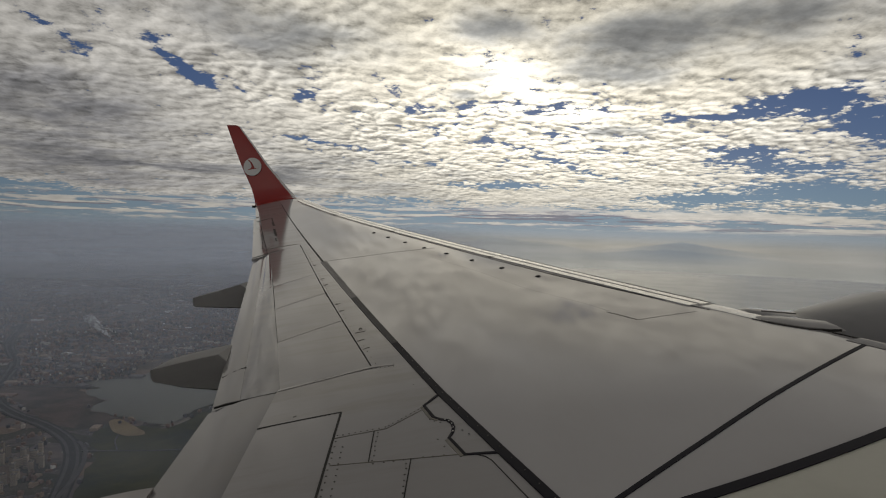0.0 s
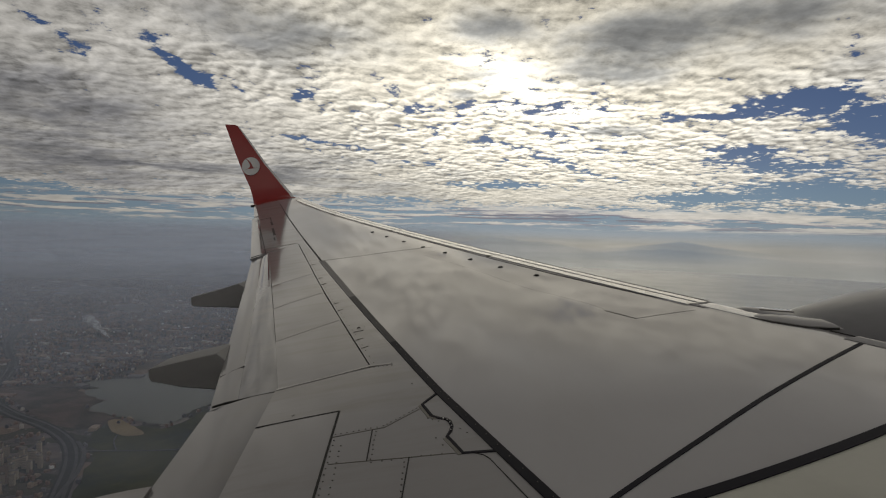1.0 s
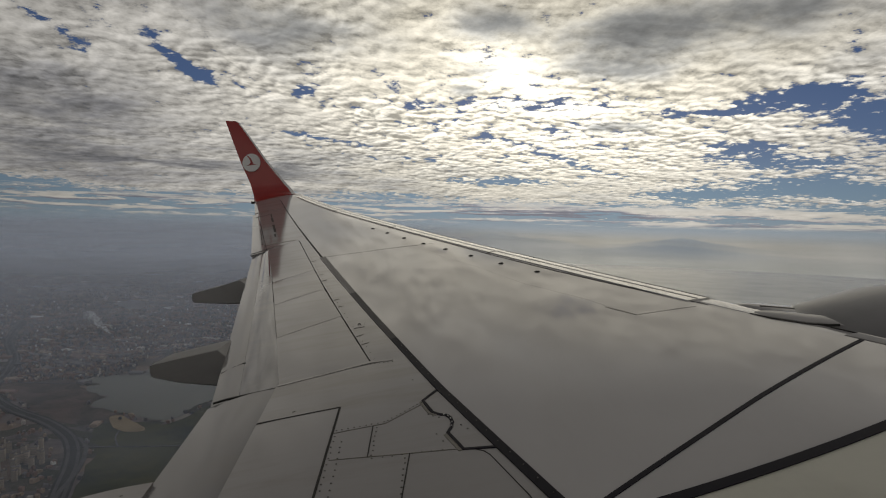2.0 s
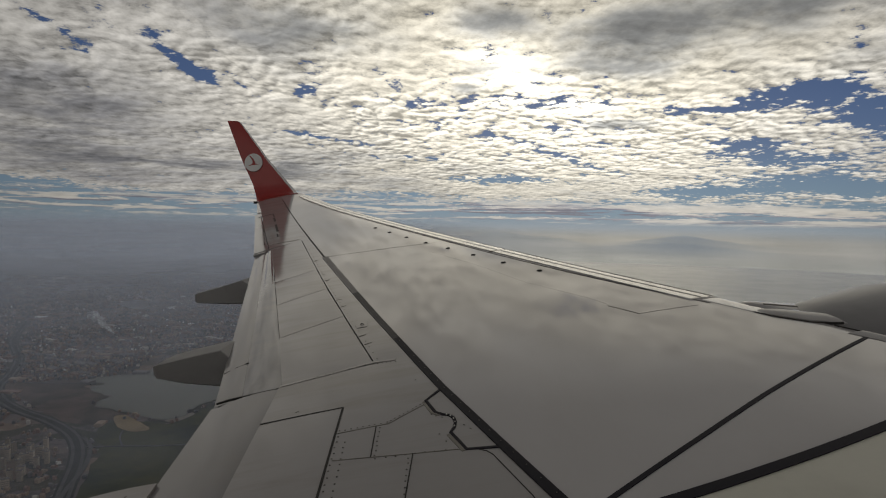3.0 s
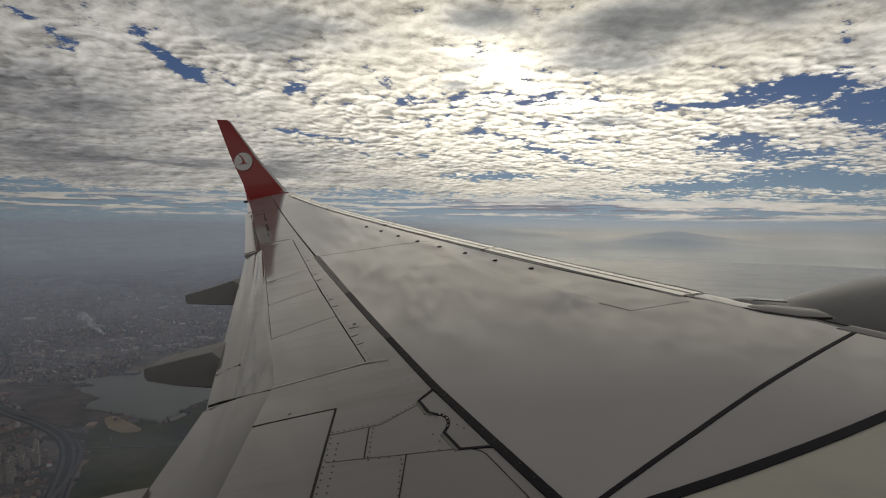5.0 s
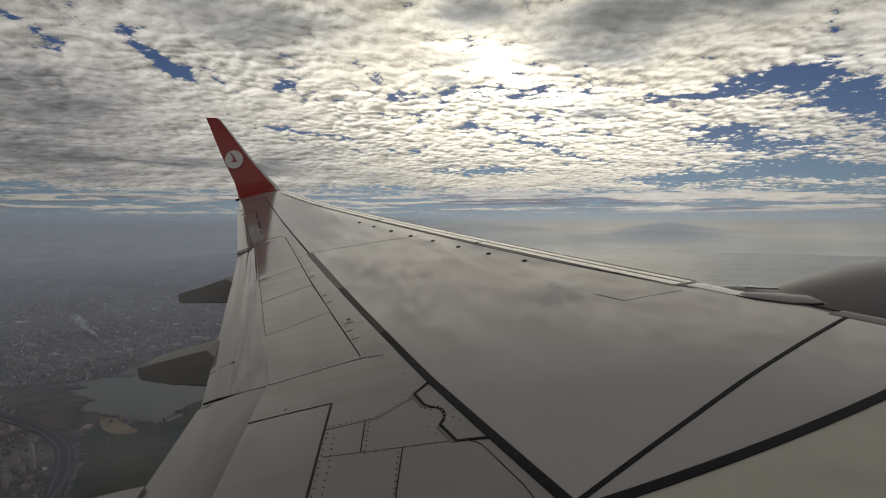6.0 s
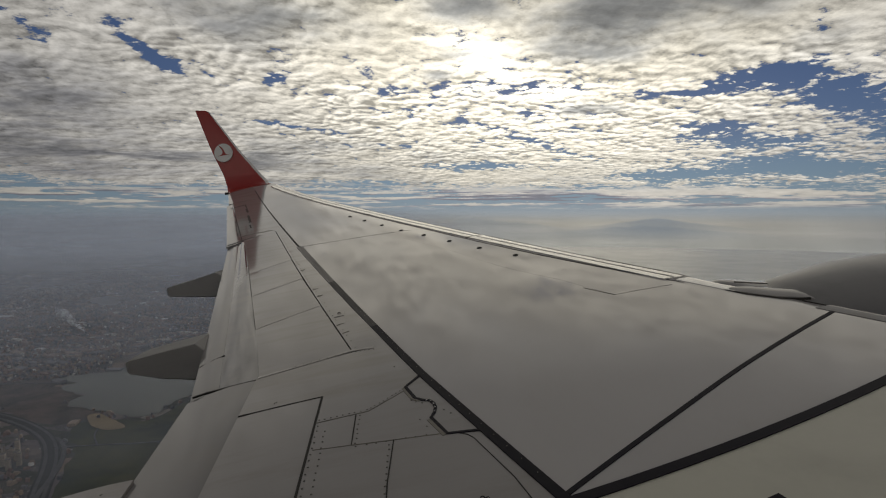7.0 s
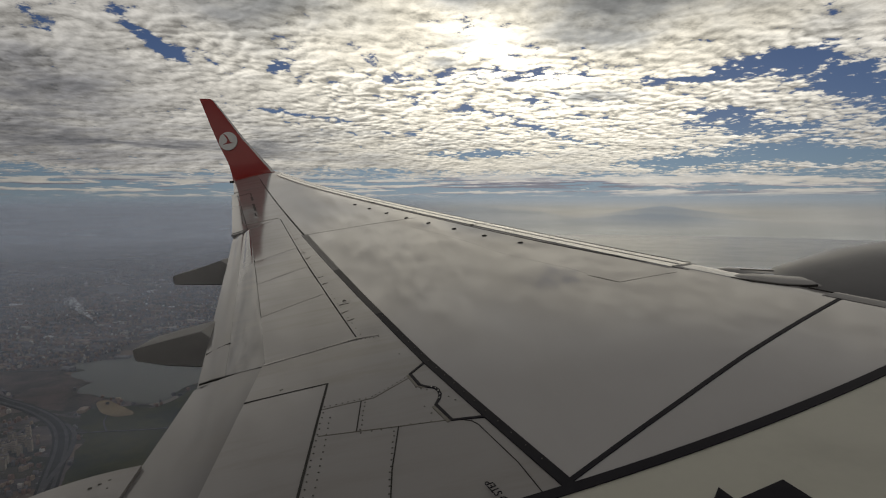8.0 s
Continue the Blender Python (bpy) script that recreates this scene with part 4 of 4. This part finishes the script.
road("farm_road", [(-373, 768), (-392, 800), (-400, 826)], 2.0, 1.4, LANE, "straight pale farm road")
road("causeway", [(-690, 1065), (-560, 1060)], 3.0, 1.6, LANE, "pale causeway by the lake")
road("town_road", [(-620, 640), (-560, 690), (-505, 712), (-470, 760)], 3.0, 1.4, LANE, "pale street among the apartment blocks")


def inside(x, y, poly):
    hit, j = False, len(poly) - 1
    for i in range(len(poly)):
        (xi, yi), (xj, yj) = poly[i], poly[j]
        if (yi > y) != (yj > y) and x < (xj - xi) * (y - yi) / (yj - yi) + xi:
            hit = not hit
        j = i
    return hit


def off_road(x, y, gap=15):
    for (ax_, ay_), (bx, by) in zip(WAY, WAY[1:]):
        vx, vy = bx - ax_, by - ay_
        f = min(1, max(0, ((x - ax_) * vx + (y - ay_) * vy) / (vx * vx + vy * vy)))
        if math.hypot(x - ax_ - f * vx, y - ay_ - f * vy) < gap:
            return False
    return True


def island_mat(name, stops, rough=0.8):
    m = bpy.data.materials.new(name)
    m.use_nodes = True
    t = m.node_tree
    ramp = t.nodes.new("ShaderNodeValToRGB")
    ramp.color_ramp.interpolation = "CONSTANT"
    for i, (at, col) in enumerate(stops):
        e = ramp.color_ramp.elements[i] if i < 2 else ramp.color_ramp.elements.new(at)
        e.position, e.color = at, (*col, 1)
    t.links.new(t.nodes.new("ShaderNodeNewGeometry").outputs["Random Per Island"], ramp.inputs[0])
    t.links.new(ramp.outputs[0], t.nodes["Principled BSDF"].inputs["Base Color"])
    t.nodes["Principled BSDF"].inputs["Roughness"].default_value = rough
    return m


ROOFS = island_mat("mixed_house_walls_and_roofs", [(0.0, (0.23, 0.155, 0.13)), (0.35, (0.18, 0.175, 0.19)), (0.6, (0.32, 0.25, 0.20)), (0.74, (0.09, 0.09, 0.105)), (0.92, (0.46, 0.43, 0.40)), (0.98, (0.72, 0.71, 0.70))])


def town():
    rng = random.Random(5)
    verts, faces = [], []
    made = 0
    while made < 17000:
        far = rng.random()
        y = 560 + 2500 * far ** 1.8
        x = -y * math.tan(radians(rng.uniform(8, 40)))
        if inside(x, y, LAKE_LINE) or inside(x, y, FIELD_LINE) or inside(x, y, MARSH_LINE) or not off_road(x, y):
            continue
        if noise.noise((x * 0.006, y * 0.006, 3)) + 0.6 * noise.noise((x * 0.02, y * 0.02, 9)) < rng.uniform(-1.25, -0.10) and rng.random() < 0.6:
            continue
        if 605 < y < 770 and -605 < x < -428 and rng.random() < 0.5 or (x > -680 + 0.1 * y and y < 1330 and rng.random() < 0.85) or (y < 1000 and rng.random() < 0.12):
            continue
        big = rng.random() < 0.06 and y > 800
        w, d, h = (rng.uniform(10, 34), rng.uniform(8, 16), rng.uniform(3, 5)) if big else (rng.uniform(2.2, 5), rng.uniform(2.2, 5), rng.uniform(2.2, 5))
        turn = noise.noise((x * 0.003, y * 0.003, 5)) * 2.2
        c, s = math.cos(turn), math.sin(turn)
        b = len(verts)
        for z, k in ((0, 1), (h, 1)):
            verts += [(x + (c * px - s * py), y + (s * px + c * py), LAND + z) for px, py in ((-w / 2, -d / 2), (w / 2, -d / 2), (w / 2, d / 2), (-w / 2, d / 2))]
        verts += [(x - c * w / 2, y - s * w / 2, LAND + h * 1.25), (x + c * w / 2, y + s * w / 2, LAND + h * 1.25)]
        faces += [(b, b + 1, b + 5, b + 4), (b + 1, b + 2, b + 6, b + 9, b + 5), (b + 2, b + 3, b + 7, b + 6), (b + 3, b, b + 4, b + 8, b + 7),
                  (b + 4, b + 5, b + 9, b + 8), (b + 6, b + 7, b + 8, b + 9)]
        made += 1
    return mesh_of("town_houses", verts, faces, ROOFS)


tagged(new("town_houses", town()), "thousands of small pale and brown-roofed houses on the plain", "houses", kind="stuff")


def block_mesh(name, w, d, z0, z1, mat, inset=0.0):
    v = [(x, y, z) for z, k in ((z0, 1.0), (z1, 1.0 - inset)) for x, y in ((-w / 2 * k, -d / 2 * k), (w / 2 * k, -d / 2 * k), (w / 2 * k, d / 2 * k), (-w / 2 * k, d / 2 * k))]
    return mesh_of(name, v, [(0, 3, 2, 1), (4, 5, 6, 7), (0, 1, 5, 4), (1, 2, 6, 5), (2, 3, 7, 6), (3, 0, 4, 7)], mat)


TOWER = material("pale_apartment_render", (0.36, 0.31, 0.255), 0.8, spots=0.4, spot_scale=0.3, per_piece=0.35)
ROOF = material("grey_flat_roof", (0.16, 0.15, 0.15), 0.9, spots=0.4, spot_scale=0.3, per_piece=0.3)
PANE = material("dark_window_bands", (0.27, 0.24, 0.21), 0.5, spots=0.2)
models = []
for w, d, h in ((5.4, 4.6, 12.5), (4.8, 4.8, 15.0), (8.4, 4.6, 10.5)):
    t = thing("apartment_tower", "pale concrete apartment block with a flat grey roof", "apartment block", (-500, 720, LAND), "apartment blocks beside the motorway")
    for nm, me in (("wall", block_mesh("wall", w, d, 0, h, TOWER)), ("roof", block_mesh("roof", w + 0.3, d + 0.3, h, h + 0.5, ROOF)), ("lift_house", block_mesh("lift_house", 1.6, 1.5, h + 0.5, h + 1.7, TOWER))):
        ob = new(nm, me)
        ob.parent = t
    for f in range(int(h / 2.2)):
        ob = new("window_band", block_mesh("window_band", w * 0.82, d + 0.12, 0.9 + f * 2.2, 1.8 + f * 2.2, PANE))
        ob.parent = t
    models.append(t)
spots_at, rng = [(-500, 720), (-470, 735), (-520, 742)], random.Random(3)
for m, (x, y) in zip(models, spots_at):
    m.matrix_basis = pose(x, y, LAND, 0, 0, 12)
tries = 0
while len(spots_at) < 100 and tries < 4000:
    tries += 1
    x, y = rng.uniform(-600, -432), rng.uniform(610, 765)
    if not off_road(x, y, 30) or inside(x, y, FIELD_LINE) or min(math.dist((x, y), q) for q in spots_at) < 10.5:
        continue
    spots_at.append((x, y))
    copy_thing(models[len(spots_at) % 3], pose(x, y, LAND, 0, 0, rng.choice((12, 12, 102, 40))))

# a plume of white factory smoke
def plume():
    rng, bm = random.Random(8), bmesh.new()
    for i in range(46):
        f = i / 45
        c = Vector((-752 - 120 * f + rng.uniform(-4, 4) * f, 1505 + 125 * f, LAND + 6 + 30 * f + rng.uniform(-5, 5) * f))
        r = (2.0 + 9.0 * f) * rng.uniform(0.6, 1.1)
        made = bmesh.ops.create_icosphere(bm, subdivisions=2, radius=r, matrix=Matrix.Translation(c) @ Matrix.Diagonal((1.5, 1.2, 0.8, 1)))
        for v in made["verts"]:
            v.co += (v.co - c) * 0.35 * noise.noise(v.co * 0.22)
    me = bpy.data.meshes.new("smoke_plume")
    bm.to_mesh(me)
    bm.free()
    m = bpy.data.materials.new("white_smoke")
    m.use_nodes = True
    t = m.node_tree
    t.nodes.clear()
    clear, puff, mix, out = (t.nodes.new(k) for k in ("ShaderNodeBsdfTransparent", "ShaderNodeBsdfDiffuse", "ShaderNodeMixShader", "ShaderNodeOutputMaterial"))
    puff.inputs[0].default_value = (0.85, 0.86, 0.88, 1)
    place = t.nodes.new("ShaderNodeTexCoord").outputs["Object"]
    t.links.new((noise_at(t, place, 0.08, 3).step(0.3, 0.6) * 0.8).socket, mix.inputs[0])
    for a, b in ((clear.outputs[0], mix.inputs[1]), (puff.outputs[0], mix.inputs[2]), (mix.outputs[0], out.inputs[0])):
        t.links.new(a, b)
    me.materials.append(m)
    me.polygons.foreach_set("use_smooth", [True] * len(me.polygons))
    return me


tagged(new("smoke_plume", plume()), "thin white smoke drifting from a factory", "smoke", kind="stuff")

# ---- thin banks of haze over the land, lit by sun and sky ----
def haze(radius, rise, foot, amount, seed, offshore=0.0, inshore=1.0, colour=(0.72, 0.81, 1.0)):
    m = bpy.data.materials.new("thin_haze")
    m.use_nodes = True
    t = m.node_tree
    t.nodes.clear()
    place = t.nodes.new("ShaderNodeTexCoord").outputs["Object"]
    x, y, z = split(t, place)
    wisps = noise_at(t, vec(t, x / radius * 3.0, y / radius * 3.0, z * 0.014 + seed), 1.6, 4, 0.55, 0.4)
    share = z.step(rise, rise - 115.0) * z.step(LAND, LAND + foot) * (wisps * 1.7 + 0.15) * (x / radius).step(-0.15, 0.2, inshore, offshore) * amount
    clear, front, back = t.nodes.new("ShaderNodeBsdfTransparent"), t.nodes.new("ShaderNodeBsdfDiffuse"), t.nodes.new("ShaderNodeBsdfTranslucent")
    for b in (front, back):
        b.inputs[0].default_value = (*colour, 1)
    both, mix, out = t.nodes.new("ShaderNodeMixShader"), t.nodes.new("ShaderNodeMixShader"), t.nodes.new("ShaderNodeOutputMaterial")
    both.inputs[0].default_value = 0.75
    t.links.new(front.outputs[0], both.inputs[1])
    t.links.new(back.outputs[0], both.inputs[2])
    t.links.new(share.socket, mix.inputs[0])
    t.links.new(clear.outputs[0], mix.inputs[1])
    t.links.new(both.outputs[0], mix.inputs[2])
    t.links.new(mix.outputs[0], out.inputs[0])
    n = 72
    rows = [[(radius * math.sin(a), radius * math.cos(a), zz) for a in [2 * math.pi * k / n for k in range(n)]] for zz in (LAND + 2, -200, -100, rise - 30, rise)]
    verts = [p for r in rows for p in r]
    faces = [(i * n + j, i * n + (j + 1) % n, (i + 1) * n + (j + 1) % n, (i + 1) * n + j) for i in range(len(rows) - 1) for j in range(n)]
    tagged(new("haze_backdrop", mesh_of("haze_backdrop", verts, faces, m, None, True)), "thin bluish haze over the land", "haze", kind="structure")


haze(560, 10, 130, 0.17, 2.0)
haze(1000, 20, 130, 0.21, 1.0)
haze(1350, 25, 120, 0.20, 3.0)
haze(1750, 30, 120, 0.24, 4.0)
haze(2250, 35, 120, 0.32, 5.0)
haze(2850, 40, 110, 0.36, 7.0)
haze(3550, 45, 100, 0.40, 9.0, 0.10)
haze(4350, 50, 60, 0.55, 11.0, 0.30)
